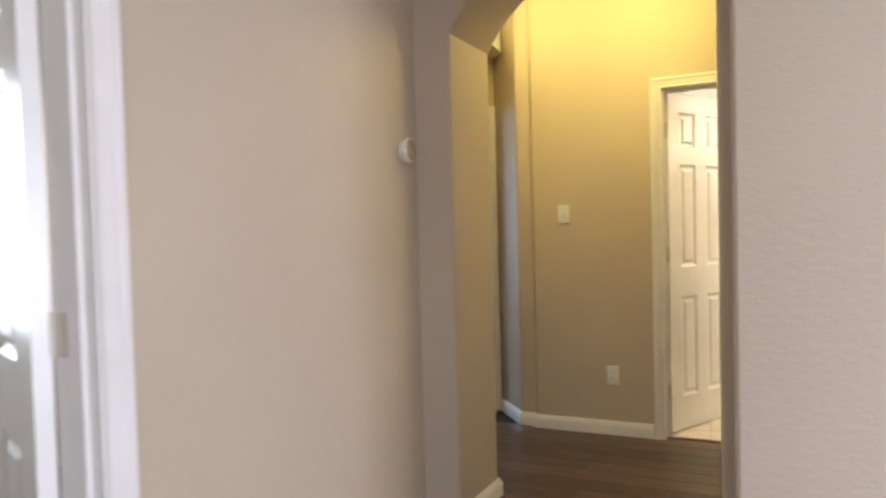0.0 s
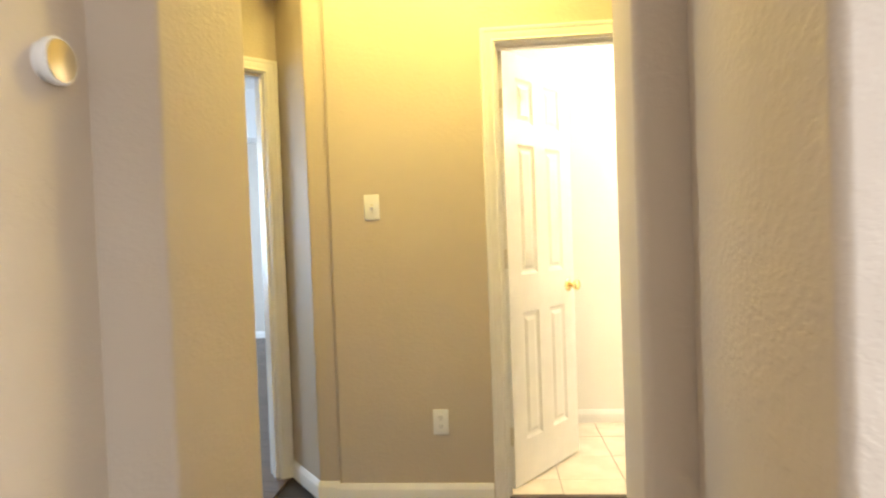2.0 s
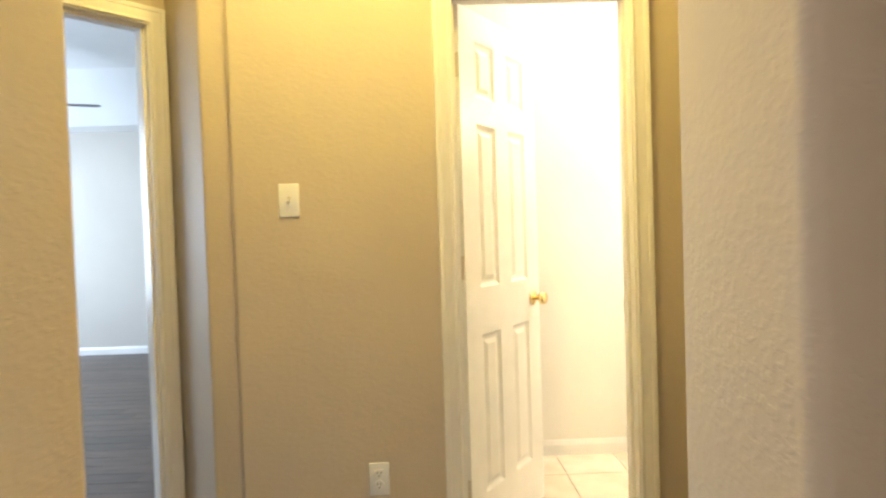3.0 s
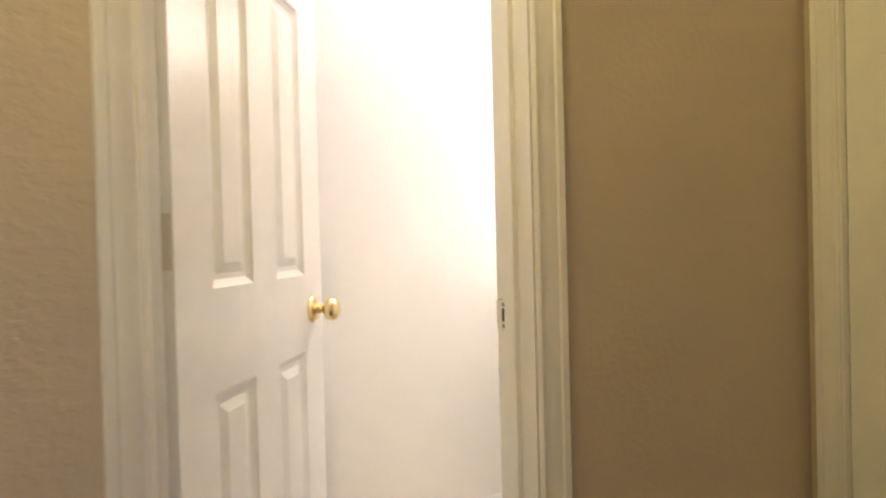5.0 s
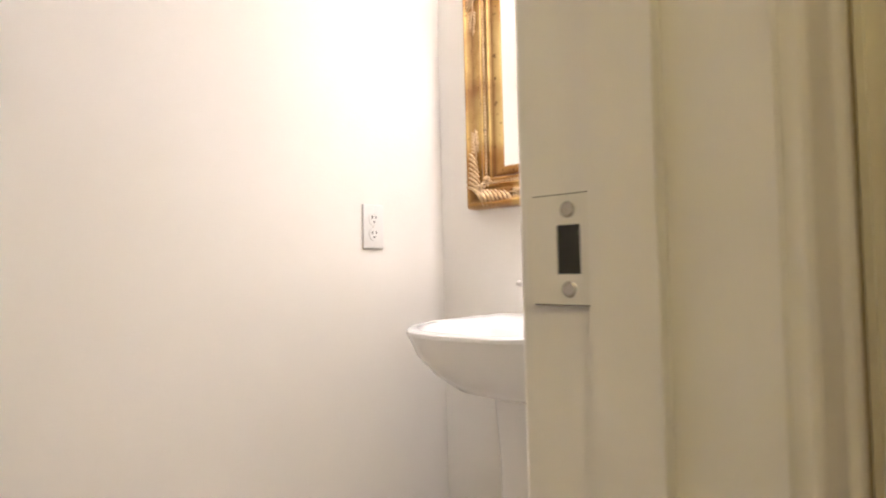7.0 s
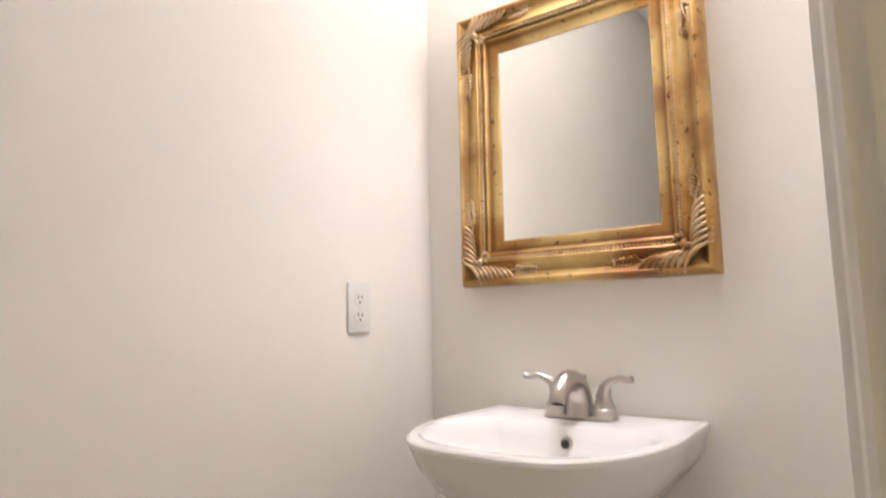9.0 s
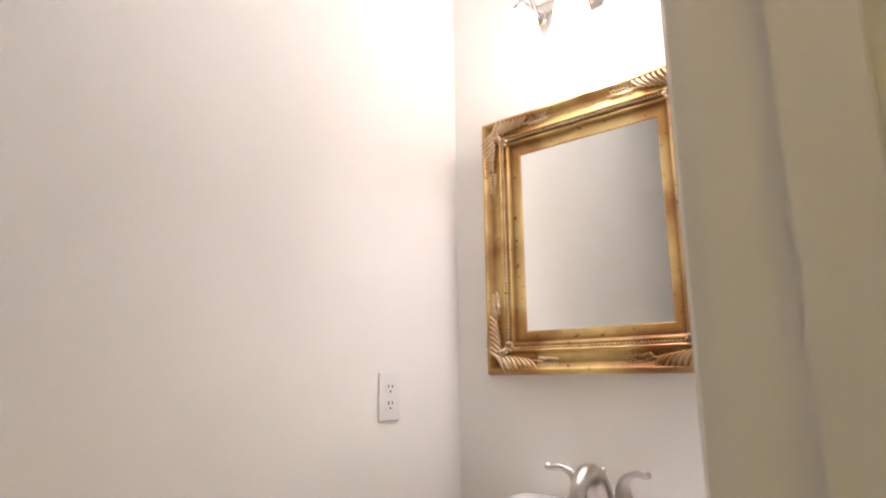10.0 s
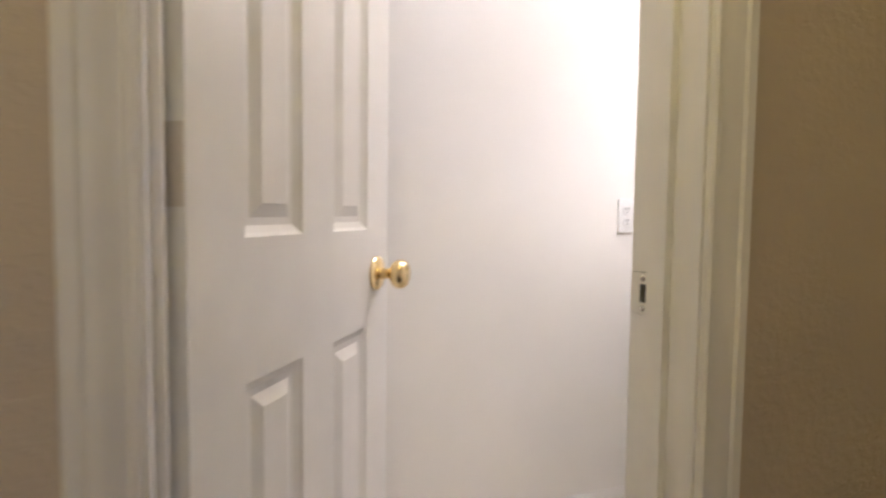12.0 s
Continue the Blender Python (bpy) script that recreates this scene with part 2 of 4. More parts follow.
def tube(points, radii, steps=14, bm=None, flat=1.0):
    """A round bar through points, with a radius at each; flat squashes it upright."""
    bm = bm or bmesh.new()
    pts = [Vector(p) for p in points]
    rings = []
    for i, p in enumerate(pts):
        t = (pts[min(i + 1, len(pts) - 1)] - pts[max(i - 1, 0)]).normalized()
        side = t.cross(Vector((0, 0, 1)))
        side = side.normalized() if side.length > 0.05 else Vector((0, 1, 0))
        up = side.cross(t).normalized()
        r = radii[i] if isinstance(radii, (list, tuple)) else radii
        rings.append([bm.verts.new(p + side * r * math.cos(a) + up * r * flat * math.sin(a))
                      for a in [2 * math.pi * k / steps for k in range(steps)]])
    for p, q in zip(rings, rings[1:]):
        for k in range(steps):
            bm.faces.new((p[k], p[(k + 1) % steps], q[(k + 1) % steps], q[k]))
    bm.faces.new(rings[0][::-1])
    bm.faces.new(rings[-1])
    return bm


def curve_points(ctrl, n=16):
    """Points of a smooth curve through control points."""
    c = [Vector(p) for p in ctrl]
    c = [c[0] * 2 - c[1], *c, c[-1] * 2 - c[-2]]
    out = []
    for i in range(1, len(c) - 2):
        for k in range(n):
            t = k / n
            p0, p1, p2, p3 = c[i - 1:i + 3]
            out.append(0.5 * (2 * p1 + (p2 - p0) * t + (2 * p0 - 5 * p1 + 4 * p2 - p3) * t * t + (3 * p1 - p0 - 3 * p2 + p3) * t ** 3))
    out.append(c[-2])
    return out


# ---- plan ----
H = 2.75            # hall and foyer ceiling
T = 0.115           # partition thickness
JL, JR, JT = 0.05, 0.665, 2.03   # bathroom door opening between jamb faces, and its head
BX0, BX1, BY1, BH = -0.62, 1.69, 1.10, 2.60   # bathroom
AY0, AY1 = -1.32, -1.00
LN, LF, RN, RF = (-0.717, -1.385), (-0.661, -1.022), (0.27, -1.572), (0.309, -1.212)   # arch reveals, foyer and hall side
FX0 = -0.865        # foyer's left wall
FCY = -1.41         # where it turns to the arch
PN = (0.271, -2.20) # near corner of the foyer pier
HX1 = 1.64          # hall's right end
S2 = math.sqrt(0.5)
DP = (-1.04, 0.30)  # corner at which the diagonal bedroom door wall begins


def diag(d, w=0.0):
    """A plan point d along the diagonal wall from DP and w in front of it."""
    return (DP[0] - S2 * d + S2 * w, DP[1] - S2 * d - S2 * w)


# ---- walls ----
setting("wall_bathroom_front", prism(rounded([(JL - 0.02, T), (-0.725, T), (-0.725, 0), (JL - 0.02, 0)], [0, 0, 0.02]), 0, H), TAUPE,
        "taupe textured drywall beside the bathroom door", "wall", 40)
setting("wall_bathroom_front_east", prism([(JR + 0.02, 0), (HX1, 0.112), (HX1 + T, 0.112), (HX1 + T, T), (JR + 0.02, T)], 0, H), TAUPE, "taupe textured drywall between two doors", "wall")
setting("wall_over_bathroom_door", box((JL - 0.02, 0, JT + 0.02), (JR + 0.02, T, H)), TAUPE, "taupe drywall above the bathroom door", "wall")
setting("wall_hall_corner", prism(rounded([(-0.7255, 0.025), (-0.7255, 0.6), (-1.04, 0.6), DP, (-0.82, 0.025)], [0, 0, 0, 0, 0.02]), 0, H), TAUPE,
        "taupe drywall corner turning to the bedroom door", "wall", 40)
BO0, BO1 = 0.070, 0.845   # bedroom door opening along the diagonal wall
setting("wall_bedroom_door_near", prism([diag(0), diag(BO0 - 0.02), diag(BO0 - 0.02, -T), diag(0, -T)], 0, H), TAUPE, "taupe drywall strip beside the bedroom door", "wall")
setting("wall_bedroom_door_far", prism([diag(BO1 + 0.02), diag(1.35), diag(1.35, -T), diag(BO1 + 0.02, -T)], 0, H), TAUPE, "taupe drywall beside the bedroom door", "wall")
setting("wall_over_bedroom_door", prism([diag(BO0 - 0.02), diag(BO1 + 0.02), diag(BO1 + 0.02, -T), diag(BO0 - 0.02, -T)], JT + 0.02, H), TAUPE,
        "taupe drywall above the bedroom door", "wall")
setting("wall_hall_west", prism([diag(1.35), (diag(1.35)[0], -0.87), (diag(1.35)[0] - T, -0.87), diag(1.35, -T)], 0, H), TAUPE, "taupe drywall closing the hall", "wall")
setting("wall_arch_left", prism(rounded([(-2.12, -0.87), (-2.12, -1.30), (FX0 - T, -1.30), (FX0 - T, -1.48), (FX0, -1.48), (FX0, FCY), LN, LF], [0, 0, 0, 0, 0, 0, 0.02, 0.02]), 0, H), TAUPE,
        "taupe textured arch pier with rounded corners", "wall", 40)
setting("wall_arch_right", prism(rounded([(HX1 + T, -1.27), RF, RN, (0.555, -1.575), (HX1 + T, -1.575)], [0, 0.02, 0.02]), 0, H), TAUPE,
        "taupe textured arch pier with rounded corners", "wall", 40)


def arch_header():
    bm = bmesh.new()
    spring, rise, n = 2.05, 0.30, 28
    half = 0.55
    rad = (half * half + rise * rise) / (2 * rise)
    rows = []
    for p, q in ((LN, RN), (LF, RF)):
        low, high = [], []
        for k in range(n + 1):
            u = k / n
            g = (u - 0.5) * 2 * half
            z = spring + math.sqrt(max(0, rad * rad - g * g)) - (rad - rise)
            v = -0.004 + u * 1.008
            x, y = p[0] + (q[0] - p[0]) * v, p[1] + (q[1] - p[1]) * v
            low.append(bm.verts.new((x, y, z)))
            high.append(bm.verts.new((x, y, H)))
        rows.append((low, high))
    (al, ah), (bl, bh) = rows
    for k in range(n):
        bm.faces.new((al[k], al[k + 1], ah[k + 1], ah[k]))
        bm.faces.new((bl[k], bh[k], bh[k + 1], bl[k + 1]))
        bm.faces.new((al[k], bl[k], bl[k + 1], al[k + 1]))
        bm.faces.new((ah[k], ah[k + 1], bh[k + 1], bh[k]))
    bm.faces.new((al[0], ah[0], bh[0], bl[0]))
    bm.faces.new((al[-1], bl[-1], bh[-1], ah[-1]))
    edge = [e for e in bm.edges if all(v in set(al) for v in e.verts) or all(v in set(bl) for v in e.verts)]
    bmesh.ops.bevel(bm, geom=edge, offset=0.018, segments=4, affect="EDGES", profile=0.5)
    return bm


setting("wall_arch_header", arch_header(), TAUPE, "taupe textured arch between foyer and hall", "arch", 50)
HE0, HE1 = -0.80, 0.022   # closed door in the hall's end wall
setting("wall_hall_east", box((HX1, HE1 + 0.02, 0), (HX1 + T, 0.112, H)), TAUPE, "taupe drywall at the end of the hall", "wall")
setting("wall_hall_east_south", box((HX1, -1.262, 0), (HX1 + T, HE0 - 0.02, H)), TAUPE, "taupe drywall beside the closed door", "wall")
setting("wall_over_hall_east_door", box((HX1, HE0 - 0.02, JT + 0.02), (HX1 + T, HE1 + 0.02, H)), TAUPE, "taupe drywall above a closed door", "wall")
# foyer
FD0, FD1 = -3.815, -2.905   # open door in the foyer's left wall
setting("wall_foyer_west", prism([(FX0, FD1 + 0.02), (FX0, -1.48), (FX0 - T, -1.48), (FX0 - T, FD1 + 0.02)], 0, H), TAUPE, "pale taupe textured foyer wall", "wall")
setting("wall_foyer_west_south", box((FX0 - T, -6.4, 0), (FX0, FD0 - 0.02, H)), TAUPE, "pale taupe textured foyer wall", "wall")
setting("wall_over_foyer_door", box((FX0 - T, FD0 - 0.02, JT + 0.02), (FX0, FD1 + 0.02, H)), TAUPE, "taupe drywall above the open door", "wall")
setting("wall_foyer_pier", prism(rounded([PN, (0.625, PN[1]), (0.625, -1.577), (0.365, -1.577)], [0.013, 0.013]), 0, H), TAUPE,
        "pale taupe textured pier beside the walkway", "wall", 40)
setting("wall_dining_north", box((0.625, -1.577 - T, 0), (3.6, -1.577, H)), TAUPE, "taupe dining room wall with a white chair rail", "wall")


def pierced_x(x0, x1, y0, y1, top, wy0, wy1, wz0, wz1):
    """A wall across x with one window opening."""
    bm = box((x0, y0, 0), (x1, wy0, top))
    add_box(bm, (x0, wy1, 0), (x1, y1, top))
    add_box(bm, (x0, wy0, 0), (x1, wy1, wz0))
    add_box(bm, (x0, wy0, wz1), (x1, wy1, top))
    return bm


def side_window(name, x0, x1, wy0, wy1, wz0, wz1, label):
    w = setting(name, box((x0, wy0, wz0), (x1, wy1, wz0 + 0.04)), TRIM, label, "window")
    for lo, hi in (((x0, wy0, wz1 - 0.04), (x1, wy1, wz1)), ((x0, wy0, wz0 + 0.04), (x1, wy0 + 0.04, wz1 - 0.04)), ((x0, wy1 - 0.04, wz0 + 0.04), (x1, wy1, wz1 - 0.04)),
                   ((x0, wy0 + 0.04, (wz0 + wz1) / 2 - 0.015), (x1, wy1 - 0.04, (wz0 + wz1) / 2 + 0.015))):
        part("window_frame", box(lo, hi), TRIM, w)


side_window("window_2", 3.64, 3.68, -5.0, -2.8, 0.30, 1.80, "white framed dining room window")
side_window("window_3", -3.38, -3.34, -3.15, -1.65, 0.82, 2.02, "white framed side room window")
side_window("window_4", -5.27, -5.23, 1.4, 3.8, 0.7, 2.3, "white framed bedroom window")
setting("wall_dining_east", pierced_x(3.6, 3.6 + T, -6.4, AY0, H, -5.0, -2.8, 0.30, 1.80), TAUPE, "taupe dining room wall around a window", "wall")
# south wall with a wide window
WX0, WX1, WZ0, WZ1 = -0.4, 2.2, 0.45, 2.25
sw = box((FX0 - T, -6.4 - T, 0), (WX0, -6.4, H))
add_box(sw, (WX1, -6.4 - T, 0), (3.6 + T, -6.4, H))
add_box(sw, (WX0, -6.4 - T, 0), (WX1, -6.4, WZ0))
add_box(sw, (WX0, -6.4 - T, WZ1), (WX1, -6.4, H))
setting("wall_foyer_south", sw, TAUPE, "taupe wall around the front window", "wall")
# side room behind the open door
setting("wall_side_room_west", pierced_x(-3.4, -3.3, -4.6, AY0, H, -3.15, -1.65, 0.82, 2.02), TAUPE, "taupe side room wall", "wall")
setting("wall_side_room_south", box((-3.3, -4.6, 0), (FX0 - T, -4.5, H)), TAUPE, "taupe side room wall", "wall")
setting("wall_side_room_north", box((-3.3, AY0 - 0.002 - T, 0), (FX0 - T, AY0 - 0.002, H)), TAUPE, "taupe side room wall", "wall")
# bathroom
setting("wall_bathroom_north", box((BX0 - T, BY1, 0), (BX1 + T, BY1 + T, BH)), CREAM, "cream textured bathroom wall", "wall")
setting("wall_bathroom_east", box((BX1, T + 0.004, 0), (BX1 + T, BY1, BH)), CREAM, "cream textured wall behind the sink and mirror", "wall")
setting("wall_bathroom_west", box((BX0 - T, T + 0.004, 0), (BX0, BY1, BH)), CREAM, "cream textured bathroom wall", "wall")
bs = box((BX0, T, 0), (JL - 0.02, T + 0.004, BH))
add_box(bs, (JR + 0.02, T, 0), (BX1, T + 0.004, BH))
add_box(bs, (JL - 0.02, T, JT + 0.02), (JR + 0.02, T + 0.004, BH))
setting("wall_bathroom_south_face", bs, CREAM, "cream painted bathroom side of the door wall", "wall")
# bedroom
BRX0, BRX1, BRY1 = -5.2, -1.05, 4.6
setting("wall_bedroom_north", box((BRX0, BRY1, 0), (BRX1 + 1.6, BRY1 + 0.1, 2.9)), BEDROOM, "pale bedroom wall with white baseboard", "wall")
setting("wall_bedroom_east", box((BRX1, 0.62, 0), (BRX1 + 0.1, BRY1, 2.9)), BEDROOM, "pale bedroom wall", "wall")
setting("wall_bedroom_west", pierced_x(BRX0 - 0.1, BRX0, -1.2, BRY1 + 0.1, 2.9, 1.4, 3.8, 0.7, 2.3), BEDROOM, "pale bedroom wall", "wall")
setting("wall_bedroom_south", box((BRX0, -1.25, 0), (-2.12, -1.15, 2.9)), BEDROOM, "pale bedroom wall", "wall")

# ---- ceilings ----
hc = box((-2.2, AY1, H), (HX1 + T, 0.6, H + 0.08))
setting("ceiling_hall", hc, CEIL, "white textured hall ceiling", "ceiling")
setting("ceiling_foyer", box((-3.4, -6.5, H), (3.72, AY1, H + 0.08)), CEIL, "white textured foyer ceiling", "ceiling")
setting("ceiling_bathroom", box((BX0 - T, T, BH), (BX1 + T, BY1 + T, BH + 0.08)), CEIL, "white bathroom ceiling", "ceiling")


def tray_ceiling():
    bm = bmesh.new()
    x0, x1, y0, y1, z = BRX0 - 0.1, BRX1 + 0.1, -1.25, BRY1 + 0.1, 2.42
    ring = []
    for inset, h in ((0, z), (0.45, z), (1.0, 2.85)):
        ring.append([bm.verts.new(p) for p in ((x0 + inset, y0 + inset, h), (x1 - inset, y0 + inset, h), (x1 - inset, y1 - inset, h), (x0 + inset, y1 - inset, h))])
    top = [bm.verts.new(p) for p in ((x0, y0, 3.0), (x1, y0, 3.0), (x1, y1, 3.0), (x0, y1, 3.0))]
    for a, b in zip(ring, ring[1:]):
        for k in range(4):
            bm.faces.new((a[k], a[(k + 1) % 4], b[(k + 1) % 4], b[k]))
    bm.faces.new(ring[-1])
    for k in range(4):
        bm.faces.new((ring[0][k], ring[0][(k + 1) % 4], top[(k + 1) % 4], top[k]))
    bm.faces.new(top)
    return bm


setting("ceiling_bedroom", tray_ceiling(), CEIL, "white tray ceiling of the bedroom", "ceiling")

# ---- floors ----
floor = setting("floor", box((-5.4, -6.5, -0.1), (3.72, 4.8, -0.012)), UNDER, "dark brown wood plank floor", "floor")
tile_floor = setting("floor_bathroom", box((BX0, 0.06, -0.011), (BX1, BY1, -0.003)), GROUT, "cream tile bathroom floor with darker grout", "floor")

# ---- trims ----
CASING = [(0, 0), (0, 0.011), (0.003, 0.014), (0.008, 0.014), (0.011, 0.010), (0.015, 0.0095), (0.025, 0.014), (0.036, 0.017), (0.041, 0.017), (0.044, 0.021), (0.056, 0.022), (0.060, 0.018), (0.061, 0)]
BASE = [(0, 0), (0, 0.014), (0.055, 0.014), (0.062, 0.012), (0.068, 0.008), (0.078, 0.006), (0.083, 0.002), (0.083, 0)]


def casing_bm(p0, p1, top, out):
    """A mitred casing round an opening from plan point p0 to p1, on the side out."""
    bm = bmesh.new()
    a, b, o = Vector((*p0, 0)), Vector((*p1, 0)), Vector((*out, 0))
    w = (b - a).normalized()
    path = [(a, -w, 0), (a, -w, 1), (b, w, 1), (b, w, 0)]
    rings = []
    for p, side, up in path:
        rings.append([bm.verts.new(p + side * (u + 0.005) + o * d + Vector((0, 0, (top + 0.005 + u) if up else 0))) for u, d in CASING])
    n = len(CASING)
    for r, q in zip(rings, rings[1:]):
        for i in range(n):
            j = (i + 1) % n
            bm.faces.new((r[i], r[j], q[j], q[i]))
    bm.faces.new(rings[0][::-1])
    bm.faces.new(rings[-1])
    return bm


def jamb_bm(p0, p1, top, out, depth, stop_from, stop_to):
    """Jamb lining with a stop: depth runs from the face at p0 away from out."""
    bm = bmesh.new()
    a, b, o = Vector((*p0, 0)), Vector((*p1, 0)), Vector((*out, 0))
    w = (b - a).normalized()

    def bar(q0, q1, t0, t1, z0, z1):
        lo = [q0 - o * t0, q1 - o * t0, q1 - o * t1, q0 - o * t1]
        prism([(v.x, v.y) for v in lo], z0, z1, bm)
    e = 0.003
    bar(a - w * 0.0195, a, -e, depth + e, 0, top + 0.0195)
    bar(b, b + w * 0.0195, -e, depth + e, 0, top + 0.0195)
    bar(a, b, -e, depth + e, top, top + 0.0195)
    bar(a, a + w * 0.011, stop_from, stop_to, 0, top)
    bar(b - w * 0.011, b, stop_from, stop_to, 0, top)
    bar(a + w * 0.011, b - w * 0.011, stop_from, stop_to, top - 0.011, top)
    return bm


def doorway(name, p0, p1, top, out, depth, stop, label):
    jamb = setting(name, jamb_bm(p0, p1, top, out, depth, *stop), TRIM, label, "door frame")
    part("casing", casing_bm(p0, p1, top, out), TRIM, jamb, smooth=35)
    back = Vector(out) * -depth
    part("casing", casing_bm(Vector(p0) + back, Vector(p1) + back, top, (-out[0], -out[1])), TRIM, jamb, smooth=35)
    return jamb


bath_jamb = doorway("door_frame_bathroom", (JL, 0), (JR, 0), JT, (0, -1), T + 0.004, (0.045, 0.080), "white moulded casing and jamb of the bathroom door")
bed_jamb = doorway("door_frame_bedroom", diag(BO0), diag(BO1), JT, (S2, -S2), T, (0.03, 0.065), "white moulded casing and jamb of the bedroom door")
foy_jamb = doorway("door_frame_foyer", (FX0, FD0), (FX0, FD1), JT, (1, 0), T, (0.03, 0.065), "white moulded casing and jamb of the open foyer door")
end_jamb = doorway("door_frame_hall_end", (HX1, HE1), (HX1, HE0), JT, (-1, 0), T, (0.06, 0.08), "white moulded casing of a closed door at the hall end")


def skirting(name, a, b, out, ma=0.0, mb=0.0):
    return setting(name, sweep(BASE, (*a, 0), (*b, 0), (*out, 0), ma, mb), TRIM, "white moulded wooden baseboard", "baseboard", 35)


skirting("baseboard_bathroom_front", (-0.725, 0), (JL - 0.069, 0), (0, -1), -1)
skirting("baseboard_corner", (-0.82, 0.025), (-0.7255, 0.025), (0, -1), -0.52)
skirting("baseboard_corner_diagonal", (-0.82, 0.025), DP, (-0.78, -0.625), -0.52, 0)
skirting("baseboard_front_east", (JR + 0.071, 0.005), (HX1, 0.112), (0.118, -0.993))
skirting("baseboard_arch_left_reveal", LN, LF, (0.988, -0.152), -0.8, 1)
skirting("baseboard_arch_left_front", (FX0, FCY), LN, (0.167, -0.986), 0, 0.8)
skirting("baseboard_arch_left_back", LF, (-2.0, -0.884), (0.1, 0.995), -1)
skirting("baseboard_arch_right_reveal", RF, RN, (-0.994, 0.108), -1, 1)
skirting("baseboard_arch_right_front", RN, (0.365, -1.575), (0, -1), -1)
skirting("baseboard_foyer_west", (FX0, FD1 + 0.069), (FX0, FCY), (1, 0))
skirting("baseboard_pier", PN, (0.625, PN[1]), (0, -1), -1, 1)
skirting("baseboard_pier_reveal", (0.365, -1.577), PN, (-0.990, 0.138), 0, 1)
skirting("baseboard_bathroom_north", (BX0, BY1), (BX1, BY1), (0, -1))
skirting("baseboard_bathroom_east", (BX1, T + 0.004), (BX1, BY1), (-1, 0))
skirting("baseboard_bedroom_north", (BRX0, BRY1), (BRX1, BRY1), (0, -1))
skirting("baseboard_bedroom_east", (BRX1, 0.62), (BRX1, BRY1), (-1, 0))
setting("door_threshold", box((JL, 0.03, -0.012), (JR, 0.062, 0.004), 0.002), PLANK, "dark wooden threshold strip", "threshold")


# ---- six-panel doors ----
def door_leaf(name, width, label, mat=DOOR, height=2.02, thick=0.035):
    """Leaf with six raised panels a side; local x from the hinge, y through the leaf (0 to thick), z up."""
    root = anchor(name, (0, 0, 0), label, "door")
    bm = bmesh.new()
    st, mid = width * 0.175, width * 0.17
    pw = (width - 2 * st - mid) / 2
    xs = [(st, st + pw), (st + pw + mid, width - st)]
    zs = [(0.20, 0.805), (0.985, 1.60), (1.70, height - 0.11)]
    xcuts = [0, xs[0][0], xs[0][1], xs[1][0], xs[1][1], width]
    zcuts = [0] + [v for z in zs for v in z] + [height]
    holes = {(1, 1), (3, 1), (1, 3), (3, 3), (1, 5), (3, 5)}
    for y, inward in ((0, 1), (thick, -1)):
        for i in range(5):
            for j in range(7):
                x0, x1, z0, z1 = xcuts[i], xcuts[i + 1], zcuts[j], zcuts[j + 1]
                if (i, j) not in holes:
                    bm.faces.new([bm.verts.new(p) for p in ((x0, y, z0), (x1, y, z0), (x1, y, z1), (x0, y, z1))])
                    continue
                prev = None
                for inset, deep in ((0, 0), (0.005, 0.004), (0.014, 0.009), (0.024, 0.010), (0.040, 0.003), (0.042, 0.002)):
                    yy = y + inward * deep
                    ring = [bm.verts.new(p) for p in ((x0 + inset, yy, z0 + inset), (x1 - inset, yy, z0 + inset), (x1 - inset, yy, z1 - inset), (x0 + inset, yy, z1 - inset))]
                    if prev:
                        for k in range(4):
                            bm.faces.new((prev[k], prev[(k + 1) % 4], ring[(k + 1) % 4], ring[k]))
                    prev = ring
                bm.faces.new(prev)
    for quad in (((0, 0, 0), (0, thick, 0), (0, thick, height), (0, 0, height)), ((width, 0, 0), (width, thick, 0), (width, thick, height), (width, 0, height)),
                 ((0, 0, 0), (width, 0, 0), (width, thick, 0), (0, thick, 0)), ((0, 0, height), (width, 0, height), (width, thick, height), (0, thick, height))):
        bm.faces.new([bm.verts.new(p) for p in quad])
    bmesh.ops.remove_doubles(bm, verts=bm.verts, dist=0.0002)
    part("leaf", bm, mat, root)
    return root


def knob(parent, x, z, side, y):
    """A round knob with rosette, out along local y * side."""
    rose = part("rosette", lathe([(0.001, 0), (0.033, 0), (0.033, side * 0.004), (0.028, side * 0.009), (0.014, side * 0.012), (0.001, side * 0.012)], 32, "Y", (x, y, z)),
                BRASS, parent, "polished brass rosette", 40)
    part("knob", lathe([(0.001, side * 0.010), (0.011, side * 0.011), (0.010, side * 0.026), (0.014, side * 0.032), (0.024, side * 0.037), (0.028, side * 0.046),
                        (0.027, side * 0.056), (0.021, side * 0.063), (0.010, side * 0.067), (0.001, side * 0.067)], 32, "Y", (x, y, z)), BRASS, parent, "polished brass knob", 60)
    return rose


def hinge(parent, place, turn, name="hinge"):
    """Barrel with two leaves."""
    bm = bmesh.new()
    for k in range(5):
        lathe([(0.001, -0.044 + k * 0.0178), (0.006, -0.044 + k * 0.0178), (0.006, -0.0268 + k * 0.0178), (0.001, -0.0268 + k * 0.0178)], 12, "Z", (0, 0, 0), bm)
    add_box(bm, (0, -0.0335, -0.044), (0.003, 0, 0.044))
    ob = part(name, bm, STEEL, parent, "painted metal butt hinge", 40)
    ob.matrix_basis = pose(*place, 0, 0, turn)
    return ob


